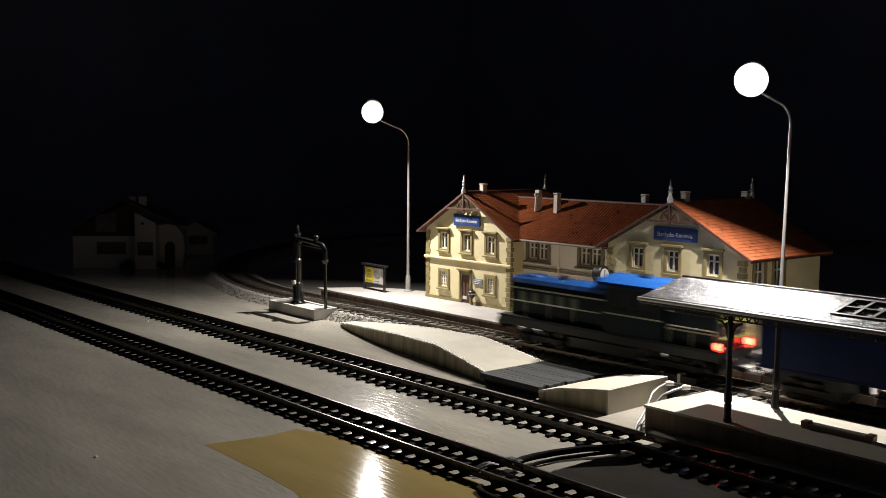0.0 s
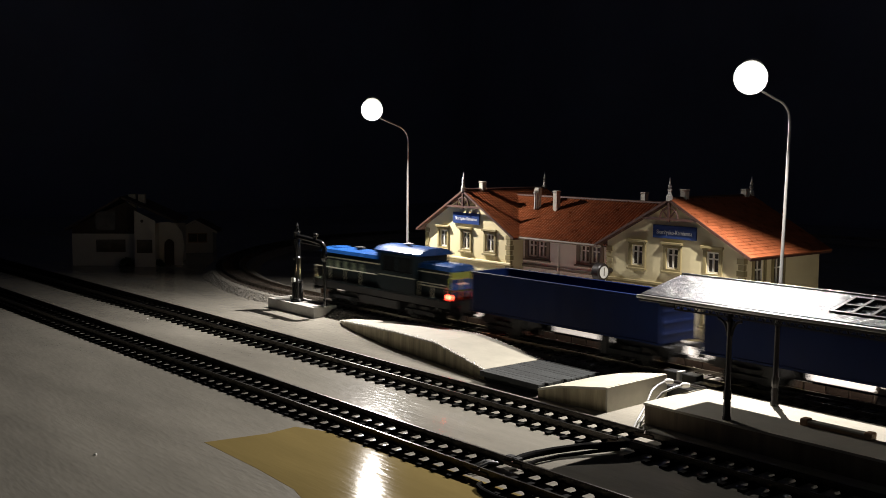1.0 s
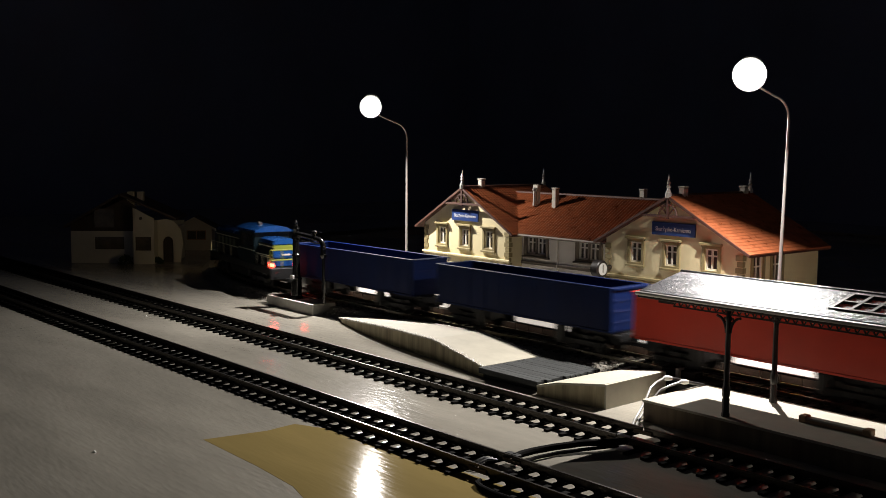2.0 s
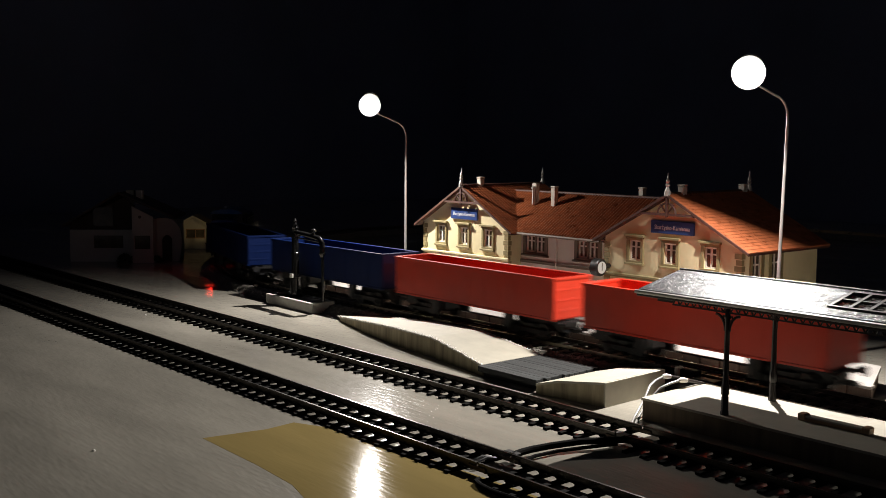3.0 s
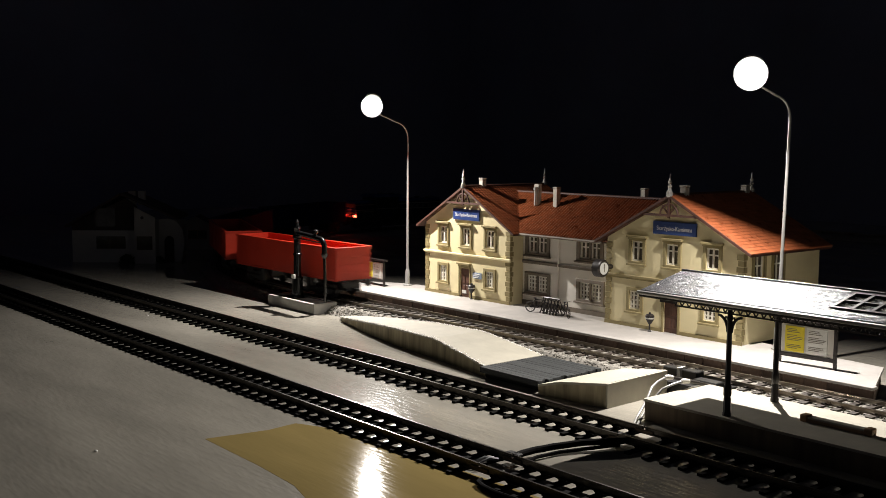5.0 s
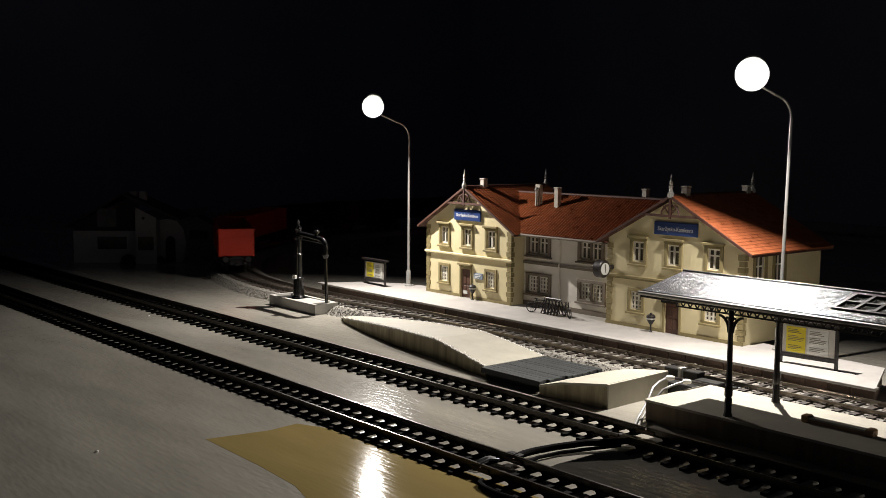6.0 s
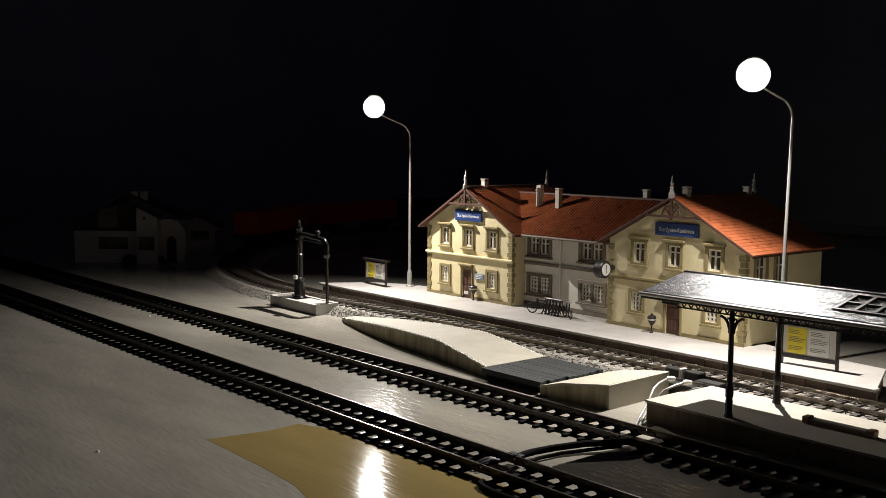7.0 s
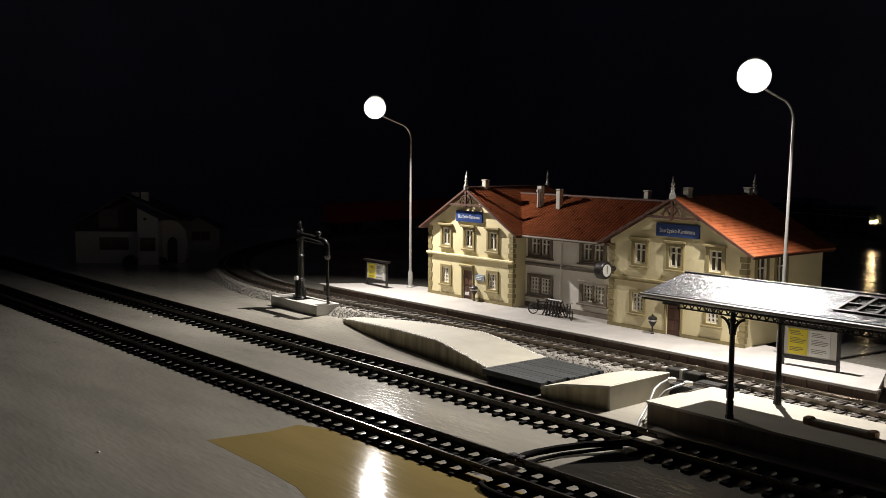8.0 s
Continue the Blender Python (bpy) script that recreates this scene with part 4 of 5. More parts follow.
# ---- notice boards ----
def notice_board(x0, x1, y0, y1, z1, label):
    bd = thing("notice_board", (x0 + x1) / 2, (y0 + y1) / 2, 10, label, "notice board", group="notice boards")
    at = lambda t: (x0 + (x1 - x0) * t, y0 + (y1 - y0) * t)
    for t in (0.0, 1.0):
        x, y = at(t)
        part("post", bx(x - 0.8, x + 0.8, y - 0.8, y + 0.8, 10, z1, 0.15), IRON, bd)
    bm = B()
    prism(bm, [(x0 + 0.8, y0 - 0.3), (x1 - 0.8, y1 - 0.3), (x1 - 0.8, y1 + 0.6), (x0 + 0.8, y0 + 0.6)], "z", 15.5, z1 - 2)
    part("panel", bm, PALE_BOX, bd)
    bm = B()
    prism(bm, [(x0 - 2.2, y0 - 2.0), (x1 + 2.2, y1 - 2.0), (x1 + 2.2, y1 + 2.0), (x0 - 2.2, y0 + 2.0)], "z", z1 - 0.6, z1 + 0.8)
    part("cap", bm, IRON, bd)
    bm = B()
    prism(bm, [(x0, y0 - 0.9), (x1, y1 - 0.9), (x1, y1 + 0.3), (x0, y0 + 0.3)], "z", 13.6, 15.6)
    part("rail", bm, IRON, bd)
    for a, b, m_, n_ in ((0.1, 0.45, YELLOW, "yellow poster"), (0.49, 0.86, PAPER, "white poster")):
        (xa, ya), (xb, yb) = at(a), at(b)
        bm = B()
        prism(bm, [(xa, ya - 0.6), (xb, yb - 0.6), (xb, yb - 0.32), (xa, ya - 0.32)], "z", 16.4, z1 - 2.6)
        po = part("poster", bm, m_, bd, n_)
        rng = random.Random(3)
        z = z1 - 4.2
        while z > 17.6:
            t = rng.uniform(0.5, 0.95)
            if rng.random() < 0.62:
                (xc, yc), (xd, yd) = at(a + (b - a) * 0.1), at(a + (b - a) * t)
                bm = B()
                prism(bm, [(xc, yc - 0.75), (xd, yd - 0.75), (xd, yd - 0.6), (xc, yc - 0.6)], "z", z, z + 0.26)
                part("print_bar", bm, INK, po)
            z -= 0.85


notice_board(-689.5, -661.0, 498.8, 497.6, 30.6, "small notice board with yellow and white posters at the platform end")
notice_board(-301.0, -270.8, 490.6, 493.3, 32.6, "notice board with yellow and white posters beside the station")

# ---- bicycles against a rack ----
rack = thing("bicycle_rack", -484, 506, 10, "dark A-shaped wire bicycle rack", "bicycle rack")
bm = B()
for k in range(5):
    x = -490 + 3.0 * k
    tube(bm, [(x - 1.5, 502.5, 10.3), (x + 0.4, 507, 20.5), (x + 1.6, 511.5, 10.3)], 0.55, 5)
    tube(bm, [(x + 1.5, 502.5, 10.3), (x - 0.4, 507, 20.5)], 0.5, 5)
part("hoop", bm, IRON, rack)
part("top_bar", tube(B(), [(-491.0, 507, 20.4), (-477.0, 507, 20.4)], 0.7, 6), IRON, rack)


def bicycle(x, y, rz, label):
    bk = thing("bicycle", x, y, 10, label, "bicycle", group="bicycles", rz=rz, world=False)
    for q in (-5.6, 5.6):
        bm = B()
        tube(bm, [(q + 3.4 * math.cos(radians(k)), 0, 3.6 + 3.4 * math.sin(radians(k))) for k in range(0, 361, 24)], 0.38, 5)
        for k in range(0, 180, 36):
            tube(bm, [(q - 3.3 * math.cos(radians(k)), 0, 3.6 - 3.3 * math.sin(radians(k))), (q + 3.3 * math.cos(radians(k)), 0, 3.6 + 3.3 * math.sin(radians(k)))], 0.09, 3)
        part("wheel", bm, IRON, bk)
    bm = B()
    for a, b in (((-5.6, 3.6), (-2.2, 8.6)), ((-5.6, 3.6), (0, 3.4)), ((0, 3.4), (-2.2, 9.4)), ((0, 3.4), (3.8, 8.8)), ((-2.2, 8.6), (3.8, 8.8)), ((5.6, 3.6), (3.5, 10.6))):
        tube(bm, [(a[0], 0, a[1]), (b[0], 0, b[1])], 0.34, 5)
    part("frame", bm, IRON, bk)
    part("saddle", bx(-3.4, -1.2, -0.6, 0.6, 9.3, 10.0, 0.25), IRON, bk)
    part("handlebar", tube(B(), [(2.6, -2.2, 10.8), (3.6, -1.0, 11.0), (3.6, 1.0, 11.0), (2.6, 2.2, 10.8)], 0.3, 5), ZINC, bk)
    return bk


bicycle(-495.0, 504.5, 26, "dark metal bicycle leaning at a rack")
bicycle(-469.5, 504.5, -28, "dark metal bicycle standing at a rack")

# ---- litter bins on posts ----
for x, y, lab in ((-567.4, 508.0, "black post box on a slim post by the open-panelled door"), (-400.5, 506.0, "black post box on a slim post by the plain brown door")):
    bn = thing("litter_bin", x, y, 10, lab, "litter bin", group="litter bins")
    part("post", lathe(B(), x, y, 10, [(1.2, 0), (1.0, 0.6), (0.55, 1.0), (0.55, 4.6), (1.0, 5.0)], 8), IRON, bn)
    part("bowl", lathe(B(), x, y, 14.8, [(0.9, 0), (2.4, 2.4), (2.8, 3.2), (2.8, 5.2), (2.1, 5.9), (1.6, 6.1)], 12), IRON, bn)
    part("band", lathe(B(), x, y, 17.9, [(2.6, 0), (2.9, 0.1), (2.9, 0.9), (2.6, 1.0)], 12), ZINC, bn)
    part("lid_knob", lathe(B(), x, y, 20.7, [(0.7, 0), (0.8, 0.8), (0.3, 1.4)], 8), IRON, bn)

# ---- track feed plugs and cables ----
sw = thing("track_feed_box", -305, 430, 0, "black track feed box with two sockets", "feed box")
bm = B()
prism(bm, [(-333, 419), (-291, 419), (-291, 437), (-333, 437)], "z", 0, 6.0)
box(bm, -331, -322, 430, 436.5, 5.4, 10.6, 0.4)
box(bm, -319, -310, 430, 436.5, 5.4, 10.6, 0.4)
box(bm, -308, -294, 424, 431, 5.4, 8.6, 0.4)
part("body", bm, BLACK, sw)
part("clip", bx(-321.4, -319.6, 429, 434, 6, 11.4), PLUG, sw)
for x, y, pts in ((-304.5, 399.0, [(-304.5, 397.6, 13.6), (-303.0, 390, 13.0), (-300.8, 383, 11.8), (-298, 376, 7.5), (-296, 369, 3.4), (-292, 361, 2.0), (-286, 352, 2.0)]),
                  (-294.5, 398.5, [(-294.5, 397.0, 13.6), (-295.4, 391, 12.8), (-296.4, 385, 11.4), (-297, 378, 6.5), (-295.4, 370, 1.8), (-291, 362, 1.1), (-284, 351, 1.1)])):
    pg = thing("cable_plug", x, y, 12, "white plug with a grey cable", "plug", group="feed plugs")
    bm = B()
    tube(bm, [(x + 0.9, y + 3.0, 13.2), (x + 0.4, y + 1.0, 13.5), (x + 0.1, y - 0.6, 13.7), (x, y - 1.6, 13.7)], [1.1, 1.35, 1.2, 0.8], 12)
    part("plug_body", bm, PLUG, pg)
    bm = B()
    tube(bm, [(x + 0.9, y + 2.8, 13.2), (x + 2.2, y + 23, 8.0)], 0.8, 8)
    part("prong", bm, IRON, pg)
    part("cable", tube(B(), pts, 0.62, 8), CABLE, pg)
cb = thing("feed_cable", -280, 300, 0, "thick black feed cable between the front tracks", "cable")
bm = B()
pts = [(-270, 330, 3.0), (-273, 322, 3.4), (-279, 312, 3.4), (-284, 300, 2.8), (-286, 290, 2.6), (-285, 283, 3.0), (-283, 277, 3.4)]
part("cable", tube(bm, pts, 1.4, 10), SLEEPER, cb)
bm = B()
pts = [(-272, 326, 1.4), (-276, 314, 1.4), (-281, 300, 1.2), (-282, 288, 1.2), (-279, 280, 2.0)]
part("cable", tube(bm, pts, 0.8, 8), SLEEPER, cb)
bm = B()
pts = [(-275, 252, 1.2), (-274, 249.5, 1.1), (-270, 247.8, 1.1), (-262, 246.5, 1.1), (-250, 247, 1.1), (-230, 248, 1.1)]
part("cable", tube(bm, pts, 1.0, 8), SLEEPER, cb)
for x, y in ((-284, 277.5), (-273.5, 331.0)):
    part("clamp", bx(x - 3.4, x + 3.4, y - 1.6, y + 1.6, 1.6, 4.6, 0.3), BLACK, cb)
bm = B()
for dx in (0, 2.4):
    tube(bm, [(-289.5 + dx, 262, 2.6), (-288.6 + dx, 266, 3.8), (-288.2 + dx, 270.5, 2.8)], 0.6, 6)
part("bare_wire", bm, STEEL, cb, "bright bare wire ends")
# small white specks that stand in for bright glints on the board
for x, y, r in ((-402.0, 157.6, 0.8), (-700, 315, 0.7)):
    bm = B()
    lathe(bm, x, y, 0, [(r, 0), (r * 0.9, r * 0.5), (r * 0.3, r * 0.9)], 8)
    solo("crumb", bm, PLUG, "tiny pale speck for a glint on the board", "crumb", group="crumbs")

# ---- dark model house at the end of the board ----
hs = thing("model_house", -1060, 397, 0, "white model house with dark timber gable, unlit", "house", rz=53.0, world=False)
bm = B()
for a, b, c, d in ((0, 24, 0, 33), (54, 66, 0, 33), (24, 54, 0, 14), (24, 54, 27, 33)):
    box(bm, a, b, 0, 2, c, d)
part("wall", bm, HOUSE_WHITE, hs)
bm = B()
prism(bm, [(0, 33), (66, 33), (66, 58), (55, 66), (0, 40)], "y", 1, 3)
part("gable", bm, HOUSE_DARK, hs, "dark timber gable")
part("gable_window", bx(24, 44, 0.4, 1.2, 37, 56), PANE, hs)
part("pane", bx(23, 55, 1.6, 2.0, 13, 28), PANE, hs)
bm = B()
box(bm, 0, 2, 2, 60, 0, 36)
box(bm, 0, 104, 60, 62, 0, 40)
box(bm, 102, 104, 8, 60, 0, 36)
part("wall", bm, HOUSE_WHITE, hs)
bm = B()
for a, b, c, d in ((66, 68, 0, 55), (84, 87, 0, 46), (68, 84, 0, 14), (68, 84, 28, 46)):
    box(bm, a, b, -12, -10, c, d)
prism(bm, [(66, 46), (87, 46), (87, 47), (66, 58)], "y", -12, -10)
box(bm, 85, 87, -10, 6, 0, 44)
box(bm, 66, 68, -10, 6, 0, 50)
part("bay", bm, HOUSE_WHITE, hs, "white gabled bay")
part("pane", bx(67, 85, -10.6, -10.2, 13, 29), PANE, hs)
part("round_window", tube(B(), [(74, -12.4, 47), (74, -12.0, 47)], 1.6, 14), PANE, hs)
bm = B()
arch = [(92 + 0, 0), (92, 20)] + [(97.5 + 5.5 * math.cos(radians(180 - k)), 20 + 7 * math.sin(radians(k))) for k in range(15, 180, 15)] + [(103, 20), (103, 0)]
top = [(110, 0), (113, 20), (111, 34), (104, 43), (96, 45), (87, 44), (87, 0)]
prism(bm, arch + top, "y", 6, 8.2)
part("porch_wall", bm, HOUSE_WHITE, hs, "white porch wall with an arch")
part("door", bx(91, 104, 9, 10, 0, 28), HOUSE_DARK, hs)
for poly, lab in (([(-6, 36), (-6, 38.5), (50, 71.5), (50, 69)], ""), ([(50, 69), (50, 71.5), (106, 46.5), (106, 44)], "")):
    bm = B()
    prism(bm, poly, "y", -5 if poly[0][0] < 0 else 2.5, 64)
    part("roof", bm, HOUSE_ROOF, hs)
for x in (52, 62):
    part("chimney", bx(x, x + 7, 24, 31, 58, 72.5, 0.3), HOUSE_WHITE, hs)
an = thing("garden_house", -1102, 557, 0, "small cream garden house beside the track curve", "house", rz=56.0, world=False)
part("wall", holed((-19, 19), (0, 27), 0, 2.0, [(2, 17.5, 22, 11)], (0, 36)), HOUSE_WHITE, an, smooth=False)
part("pane", bx(-9.5, 13.5, 1.2, 1.6, 11.5, 23.5), PANE, an)
bm = B()
for a, b, c, d in ((-9, 13, 12, 13), (-9, 13, 22, 23), (-9, -8, 13, 22), (12, 13, 13, 22), (1.4, 2.6, 13, 22)):
    box(bm, a, b, 0.4, 1.2, c, d)
part("frame", bm, BENCH, an, "brown window frame")
part("wall", bx(17, 19, 2, 40, 0, 27), HOUSE_WHITE, an)
part("wall", bx(-19, -17, 2, 40, 0, 27), HOUSE_WHITE, an)
part("wall", bx(-19, 19, 40, 42, 0, 27), HOUSE_WHITE, an)
for q in (-1, 1):
    bm = B()
    prism(bm, [(q * 25, 23), (q * 25, 25), (0, 38.5), (0, 36)], "y", -4, 46)
    rf = part("roof", bm, HOUSE_ROOF, an)
    bm = B()
    prism(bm, [(q * 25.2, 22.4), (q * 25.2, 25.2), (0, 38.9), (0, 36.2)], "y", -4.8, -4.1)
    part("verge_board", bm, HOUSE_WHITE, rf, "pale verge board")
    part("corner_post", bx(min(q * 17.6, q * 19.6), max(q * 17.6, q * 19.6), -1.4, -0.1, 0, 25.5), HOUSE_WHITE, an)
rng = random.Random(5)
for cx_, r_ in ((57, 9.0), (89, 7.0)):
    bm = B()
    for k in range(170):
        a, e = rng.uniform(0, 6.28), rng.uniform(0, 1.5)
        rr = r_ * rng.uniform(0.6, 1.0)
        c = Vector((cx_ + rr * math.cos(a) * math.cos(e), -8 + 0.6 * rr * math.sin(a) * math.cos(e), rr * math.sin(e)))
        q = Euler((rng.uniform(0, 6), rng.uniform(0, 6), rng.uniform(0, 6))).to_matrix()
        vs = [bm.verts.new(c + q @ Vector(v)) for v in ((-1.2, -0.7, 0), (1.2, -0.7, 0.3), (1.2, 0.7, 0), (-1.2, 0.7, 0.3))]
        bm.faces.new(vs)
    part("bush", bm, BUSH, hs, "dark bush", kind="stuff", smooth=False)

# ---- train ----
SPEED = 205.5
RAIL_TOP = 8.1


def on_track(s):
    x, y, a = main_path(s)
    return pose(x * MM, y * MM, RAIL_TOP * MM, 0, 0, -math.degrees(a))


def wheelset(parent, x):
    for q in (-1, 1):
        bm = B()
        tube(bm, [(x, q * 7.0, 5.2), (x, q * 9.4, 5.2)], 5.2, 18)
        part("wheel", bm, WHEEL, parent)
    part("axle", tube(B(), [(x, -7.0, 5.2), (x, 7.0, 5.2)], 1.0, 6), WHEEL, parent)


def bogie(parent, x, base):
    bg = part("bogie", bx(x - base / 2 - 5, x + base / 2 + 5, -11.5, -9.9, 3.6, 7.2, 0.5), FRAME, parent)
    part("bogie_side", bx(x - base / 2 - 5, x + base / 2 + 5, 9.9, 11.5, 3.6, 7.2, 0.5), FRAME, bg)
    part("bolster", bx(x - 4, x + 4, -10, 10, 6, 9.5), FRAME, bg)
    for q in (-1, 1):
        for s in (-1, 1):
            part("axle_box", bx(x + q * base / 2 - 2.2, x + q * base / 2 + 2.2, s * 12.3 - 0.9, s * 12.3 + 0.9, 3.2, 7.4, 0.4), FRAME, bg)
        wheelset(bg, x + q * base / 2)


def buffers(parent, x, way):
    for q in (-1, 1):
        bm = B()
        tube(bm, [(x, q * 10, 12), (x + way * 4, q * 10, 12)], 1.2, 8)
        tube(bm, [(x + way * 4, q * 10, 12), (x + way * 5, q * 10, 12)], 2.6, 12)
        part("buffer", bm, FRAME, parent)
    part("coupling", bx(min(x, x + way * 7), max(x, x + way * 7), -1.6, 1.6, 6.5, 8.5), FRAME, parent)


def gondola(paint, label):
    wg = thing("gondola_wagon", 0, 0, 0, label, "freight wagon", group="train wagons", world=False)
    L, W, z0, z1 = 74.0, 15.6, 15.0, 38.6
    for q in (-1, 1):
        sd = part("side_wall", bx(-L, L, min(q * W, q * (W - 1.2)), max(q * W, q * (W - 1.2)), z0, z1), paint, wg)
        for k in range(11):
            xx = -L + 4 + (2 * L - 8) * k / 10
            part("stanchion", bx(xx - 0.9, xx + 0.9, min(q * W, q * (W + 0.3)), max(q * W, q * (W + 0.3)), z0 + 0.5, z1 - 1.2, 0.12), paint, sd)
        part("top_rail", bx(-L - 0.3, L + 0.3, min(q * (W + 0.7), q * (W - 1.5)), max(q * (W + 0.7), q * (W - 1.5)), z1 - 1.0, z1 + 0.6, 0.2), paint, sd)
        part("sill", bx(-L, L, min(q * (W + 0.5), q * (W - 1.5)), max(q * (W + 0.5), q * (W - 1.5)), z0 - 0.9, z0 + 0.4, 0.2), paint, sd)
        ew = part("end_wall", bx(min(q * L, q * (L - 1.2)), max(q * L, q * (L - 1.2)), -W + 1.2, W - 1.2, z0, z1), paint, wg)
        for zz in (19.0, 25.0, 31.0):
            part("rib", bx(min(q * L, q * (L + 0.18)), max(q * L, q * (L + 0.18)), -W + 1, W - 1, zz, zz + 1.4, 0.08), paint, ew)
        part("end_rail", bx(min(q * (L + 0.7), q * (L - 1.5)), max(q * (L + 0.7), q * (L - 1.5)), -W + 1.5, W - 1.5, z1 - 1.0, z1 + 0.6, 0.2), paint, ew)
        part("step_board", bx(min(q * (L + 0.2), q * (L + 2.6)), max(q * (L + 0.2), q * (L + 2.6)), -13, 13, 12.0, 13.0), FRAME, wg)
        buffers(wg, q * L, q)
        bogie(wg, q * 50.0, 20.0)
        for s in (-1, 1):
            part("equipment_box", bx(min(s * 31, s * 38), max(s * 31, s * 38), min(q * 11, q * 15), max(q * 11, q * 15), 3.5, 14.0, 0.5), FRAME, wg)
        part("truss_bar", tube(B(), [(-36, q * 13.5, 7.0), (-30, q * 13.5, 3.2), (30, q * 13.5, 3.2), (36, q * 13.5, 7.0)], 0.5, 6), FRAME, wg)
    part("floor", bx(-L + 1.2, L - 1.2, -W + 1.2, W - 1.2, 14.2, 15.6), paint, wg)
    bm = B()
    box(bm, -L, L, -4, 4, 13.2, 14.2)
    box(bm, -L, -34, -6, 6, 6.5, 13.2)
    box(bm, 34, L, -6, 6, 6.5, 13.2)
    part("underframe", bm, FRAME, wg)
    return wg


def locomotive():
    lo = thing("diesel_locomotive", 0, 0, 0, "dark green diesel shunter with bright blue roofs, red tail lights lit", "locomotive", world=False)
    part("frame", bx(-79, 79, -15.2, 15.2, 11.5, 16.5, 0.4), FRAME, lo)
    part("walkway", bx(-79.5, 79.5, -15.8, 15.8, 16.5, 17.4), LOCO_GREEN, lo)
    bm = B()
    prism(bm, [(-10.6, 17.4), (10.6, 17.4), (10.6, 36), (9.4, 38.4), (-9.4, 38.4), (-10.6, 36)], "x", -74, 4)
    hood = part("long_hood", bm, LOCO_GREEN, lo)
    bm = B()
    prism(bm, [(-10.7, 37.0), (10.7, 37.0), (9.4, 39.4), (6, 40.6), (-6, 40.6), (-9.4, 39.4)], "x", -74.6, 3.4)
    part("hood_roof", bm, LOCO_BLUE, hood, "bright blue hood roof")
    for k in range(7):
        x = -69 + 10.3 * k
        for q in (-1, 1):
            part("hood_door", bx(x, x + 9.2, min(q * 10.6, q * 11.0), max(q * 10.6, q * 11.0), 19.5, 34.0, 0.1), LOCO_GREEN, hood)
    for k in range(5):
        for q in (-1, 1):
            part("louvre", bx(-66 + 10.3 * k, -60.5 + 10.3 * k, min(q * 10.95, q * 11.3), max(q * 10.95, q * 11.3), 25.5, 32.0), LOUVRE, hood)
    for q in (-1, 1):
        part("lining", bx(-74, 3.5, min(q * 11.0, q * 11.25), max(q * 11.0, q * 11.25), 33.4, 34.3), CREAM_LINE, hood)
    part("exhaust", lathe(B(), -40, 0, 40.3, [(3.4, 0), (3.2, 2.2), (2.4, 2.4)], 12), FRAME, hood)
    part("fan_cover", lathe(B(), -64, 0, 40.2, [(7.0, 0), (6.6, 1.0), (3, 1.2)], 16), LOCO_BLUE, hood)
    # cab
    cab = part("cab", bx(4, 5.2, -14.2, 14.2, 17.4, 44), LOCO_GREEN, lo)
    part("cab_end", bx(41.8, 43, -14.2, 14.2, 17.4, 44), LOCO_GREEN, cab)
    for y in (-15.2, 14.2):
        part("cab_side", holed((4, 43), (17.4, 44), y, 1.0, [(15.0, 36.2, 15.0, 10.6), (32.0, 36.2, 15.0, 10.6)]), LOCO_GREEN, cab, smooth=False)
    for q in (-1, 1):
        part("cab_window", bx(7, 40, min(q * 14.4, q * 14.7), max(q * 14.4, q * 14.7), 31, 41.5), CAB_GLASS, cab)
        part("lining", bx(4, 43, min(q * 15.2, q * 15.4), max(q * 15.2, q * 15.4), 27.6, 28.4), CREAM_LINE, cab)
    bm = B()
    prism(bm, [(-16.2, 43.4), (16.2, 43.4), (15.6, 44.8), (11, 47.0), (5, 48.2), (-5, 48.2), (-11, 47.0), (-15.6, 44.8)], "x", -1, 47)
    part("cab_roof", bm, LOCO_BLUE, cab, "bright blue curved cab roof")
    part("horn", tube(B(), [(18, -4, 49), (26, -4, 49.4)], [0.6, 1.3], 8), STEEL, cab)
    # short hood
    bm = B()
    prism(bm, [(-11, 17.4), (11, 17.4), (11, 36), (-11, 36)], "x", 43, 74)
    sh = part("short_hood", bm, LOCO_GREEN, lo)
    bm = B()
    prism(bm, [(-11.2, 35.6), (11.2, 35.6), (9.8, 38.4), (6, 39.6), (-6, 39.6), (-9.8, 38.4)], "x", 43.0, 75.2)
    part("hood_roof", bm, LOCO_BLUE, sh, "bright blue hood roof")
    part("end_panel", bx(74, 74.8, -10.6, 10.6, 18, 35.2, 0.2), LOCO_BLUE, sh, "blue end panel")
    part("end_band", bx(74.8, 75.2, -10.4, 10.4, 31.2, 35.0), LOCO_LIME, sh, "lime yellow band")
    part("number_bar", bx(74.8, 75.1, -4.0, 4.0, 26.6, 27.8), PAPER, sh)
    for q in (-1, 1):
        part("lining", bx(43.2, 74, min(q * 11, q * 11.3), max(q * 11, q * 11.3), 33.2, 34.0), CREAM_LINE, sh)
        part("lining", bx(43.2, 74, min(q * 11, q * 11.3), max(q * 11, q * 11.3), 24.0, 24.8), CREAM_LINE, sh)
        part("tail_light", tube(B(), [(76.0, q * 13.0, 19.4), (77.8, q * 13.0, 19.4)], 1.7, 12), RED_GLOW, sh, "glowing red tail light")
        part("lamp_box", bx(73.8, 76.2, q * 13.0 - 2.2, q * 13.0 + 2.2, 17.0, 21.6, 0.3), FRAME, sh)
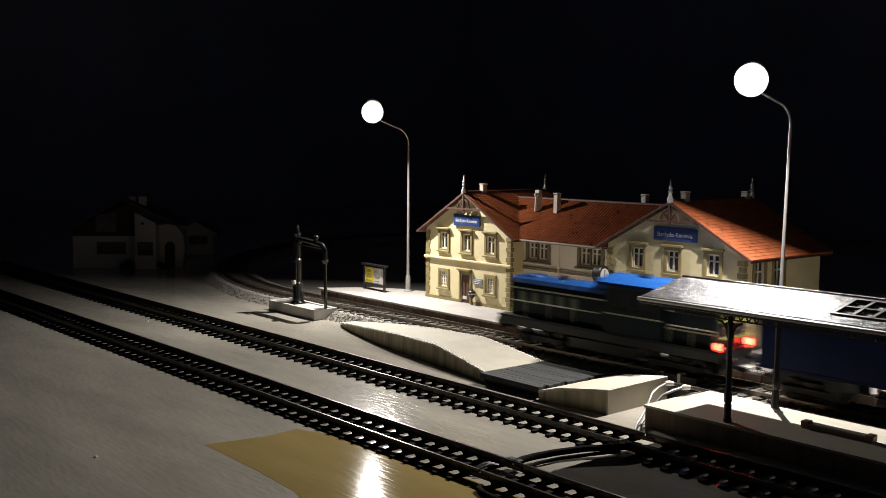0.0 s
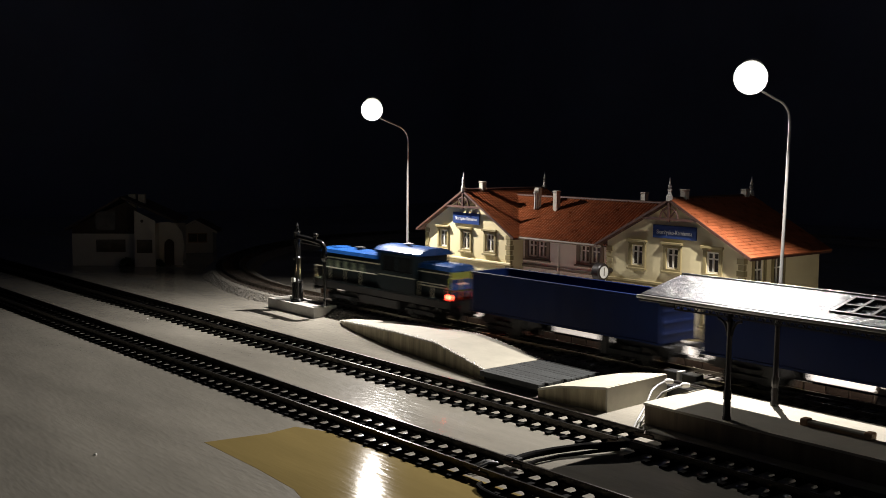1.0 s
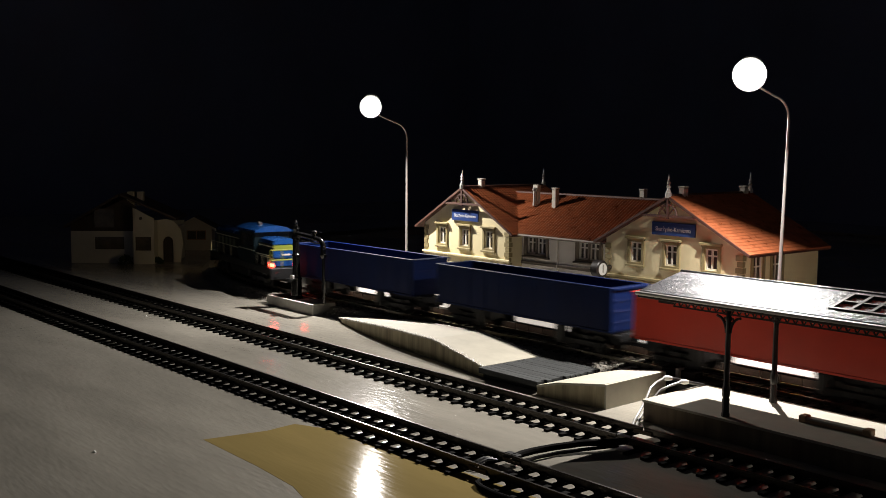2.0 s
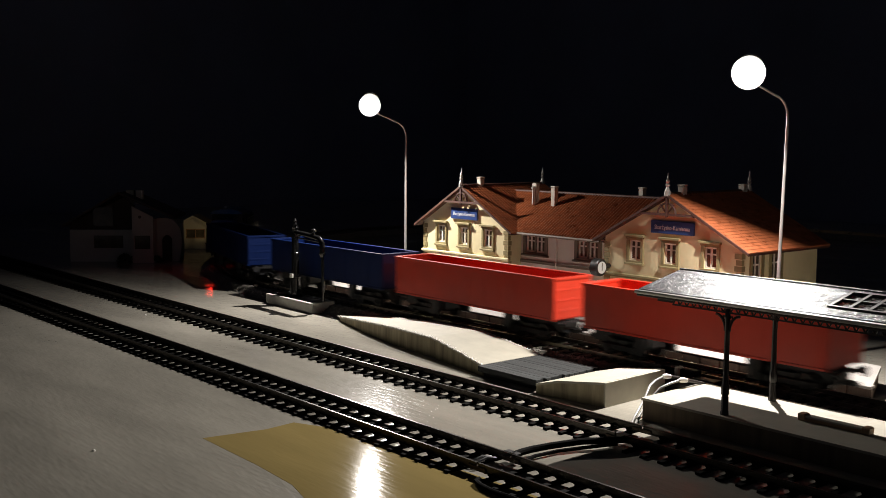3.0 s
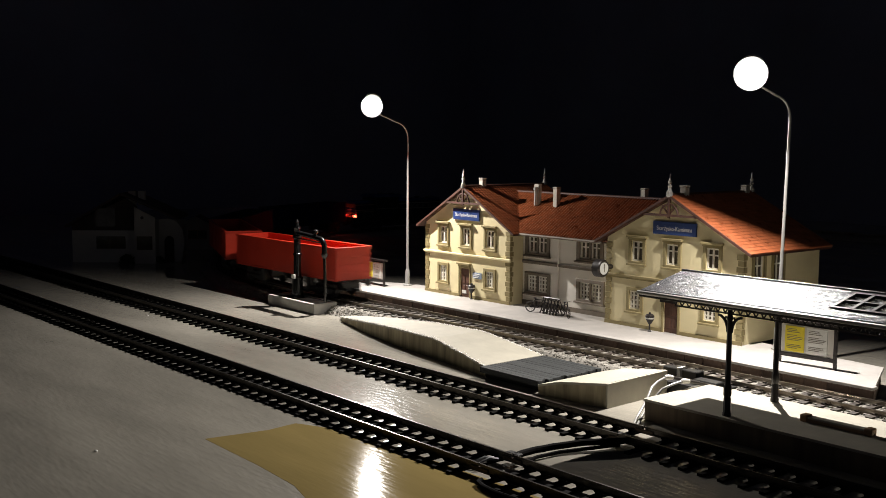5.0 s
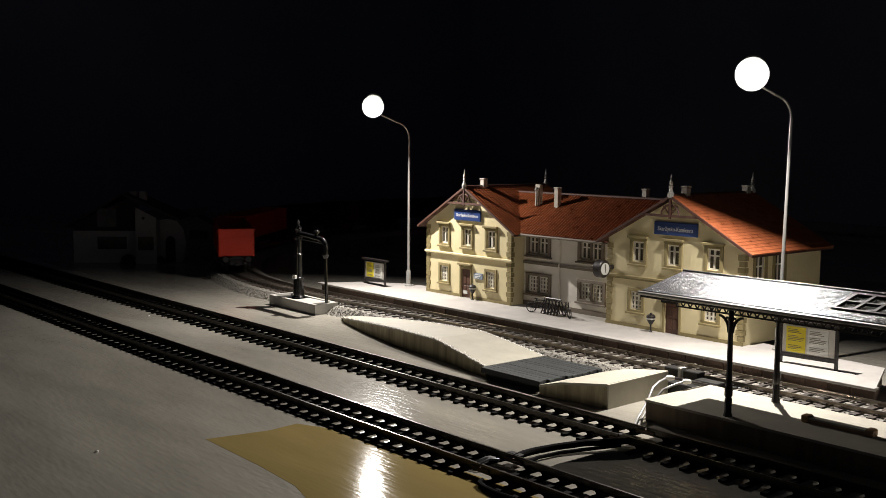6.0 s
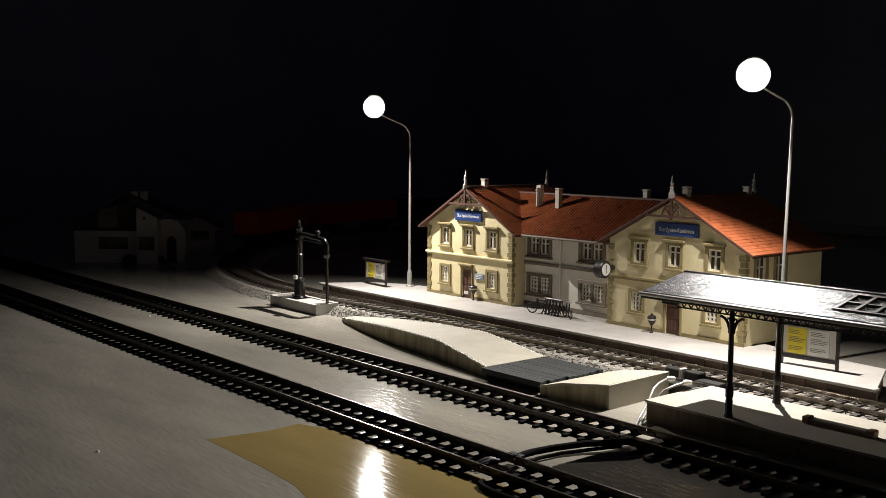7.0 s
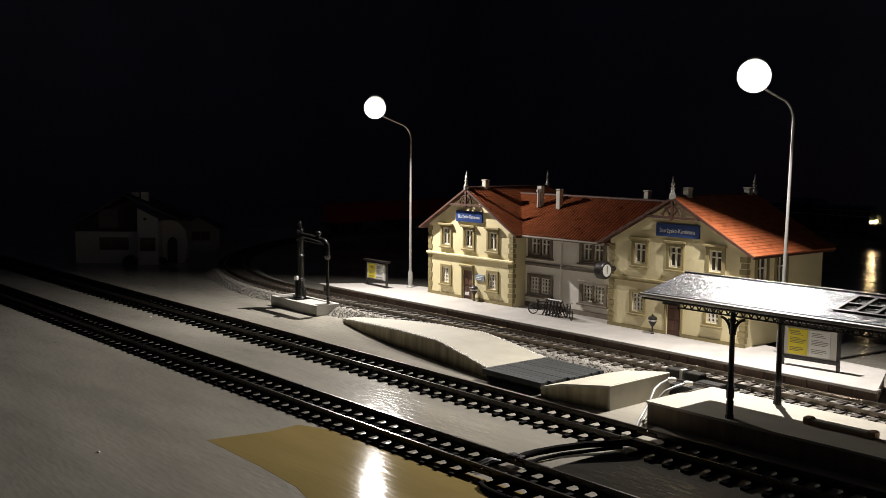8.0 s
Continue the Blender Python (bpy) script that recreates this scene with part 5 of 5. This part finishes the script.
        part("head_light", tube(B(), [(-75.2, q * 7.5, 20.0), (-74.0, q * 7.5, 20.0)], 1.1, 12), HEAD_GLOW, hood, "glowing warm headlight")
        bm = B()
        for x in range(-76, 0, 19):
            tube(bm, [(x, q * 15, 17.4), (x, q * 15, 27)], 0.35, 5)
        tube(bm, [(-76, q * 15, 27), (0, q * 15, 27)], 0.4, 5)
        part("handrail", bm, CREAM_LINE, lo, "cream handrail")
        bm = B()
        for x in (48, 62, 76):
            tube(bm, [(x, q * 15, 17.4), (x, q * 15, 27)], 0.35, 5)
        tube(bm, [(48, q * 15, 27), (76, q * 15, 27)], 0.4, 5)
        part("handrail", bm, CREAM_LINE, lo)
        buffers(lo, q * 79, q)
        bogie(lo, q * 48.0, 27.0)
        part("buffer_beam", bx(min(q * 79, q * 80), max(q * 79, q * 80), -15, 15, 8, 17, 0.3), FRAME, lo)
    bm = B()
    for y in (-14.2, -5.0, 5.0, 14.2):
        tube(bm, [(79.0, y, 17.0), (79.0, y, 31.5)], 0.5, 6)
    for z in (23.5, 31.5):
        tube(bm, [(79.0, -14.2, z), (79.0, 14.2, z)], 0.6, 6)
    part("end_railing", bm, LOCO_LIME, lo, "lime yellow end railing")
    part("air_filter_box", bx(-8.5, 3.6, -9.0, 9.0, 38.6, 45.6, 0.4), LOCO_BLUE, lo, "blue box ahead of the cab")
    part("fuel_tank", bx(-24, 24, -13.5, 13.5, 4.0, 11.5, 1.0), FRAME, lo)
    return lo


loco = locomotive()
blue_a = gondola(WAGON_BLUE, "dark blue empty open freight wagon")
blue_b = copy_thing(blue_a, pose(0, 0, 0))
red_a = gondola(WAGON_RED, "bright red empty open freight wagon")
red_b = copy_thing(red_a, pose(0, 0, 0))
TRAIN = ((loco, 378.0), (blue_a, 203.0), (blue_b, 30.0), (red_a, -133.0), (red_b, -303.0))


def lag(t):
    """Millimetres by which the train falls behind an even speed: slower in the curve, then catching up on the far side."""
    if t < 5.8:
        return 6.5 * max(0.0, t - 3.0) ** 1.5
    if t < 7.5:
        return 30.5 - 25.0 * (t - 5.8)
    return -12.0 + 22.0 * (t - 7.5)


def motions():
    steps = [k * 0.25 for k in range(33)]
    for ob, s0 in TRAIN:
        walk(ob, [(t, on_track(s0 + SPEED * t - lag(t))) for t in steps])


motions()
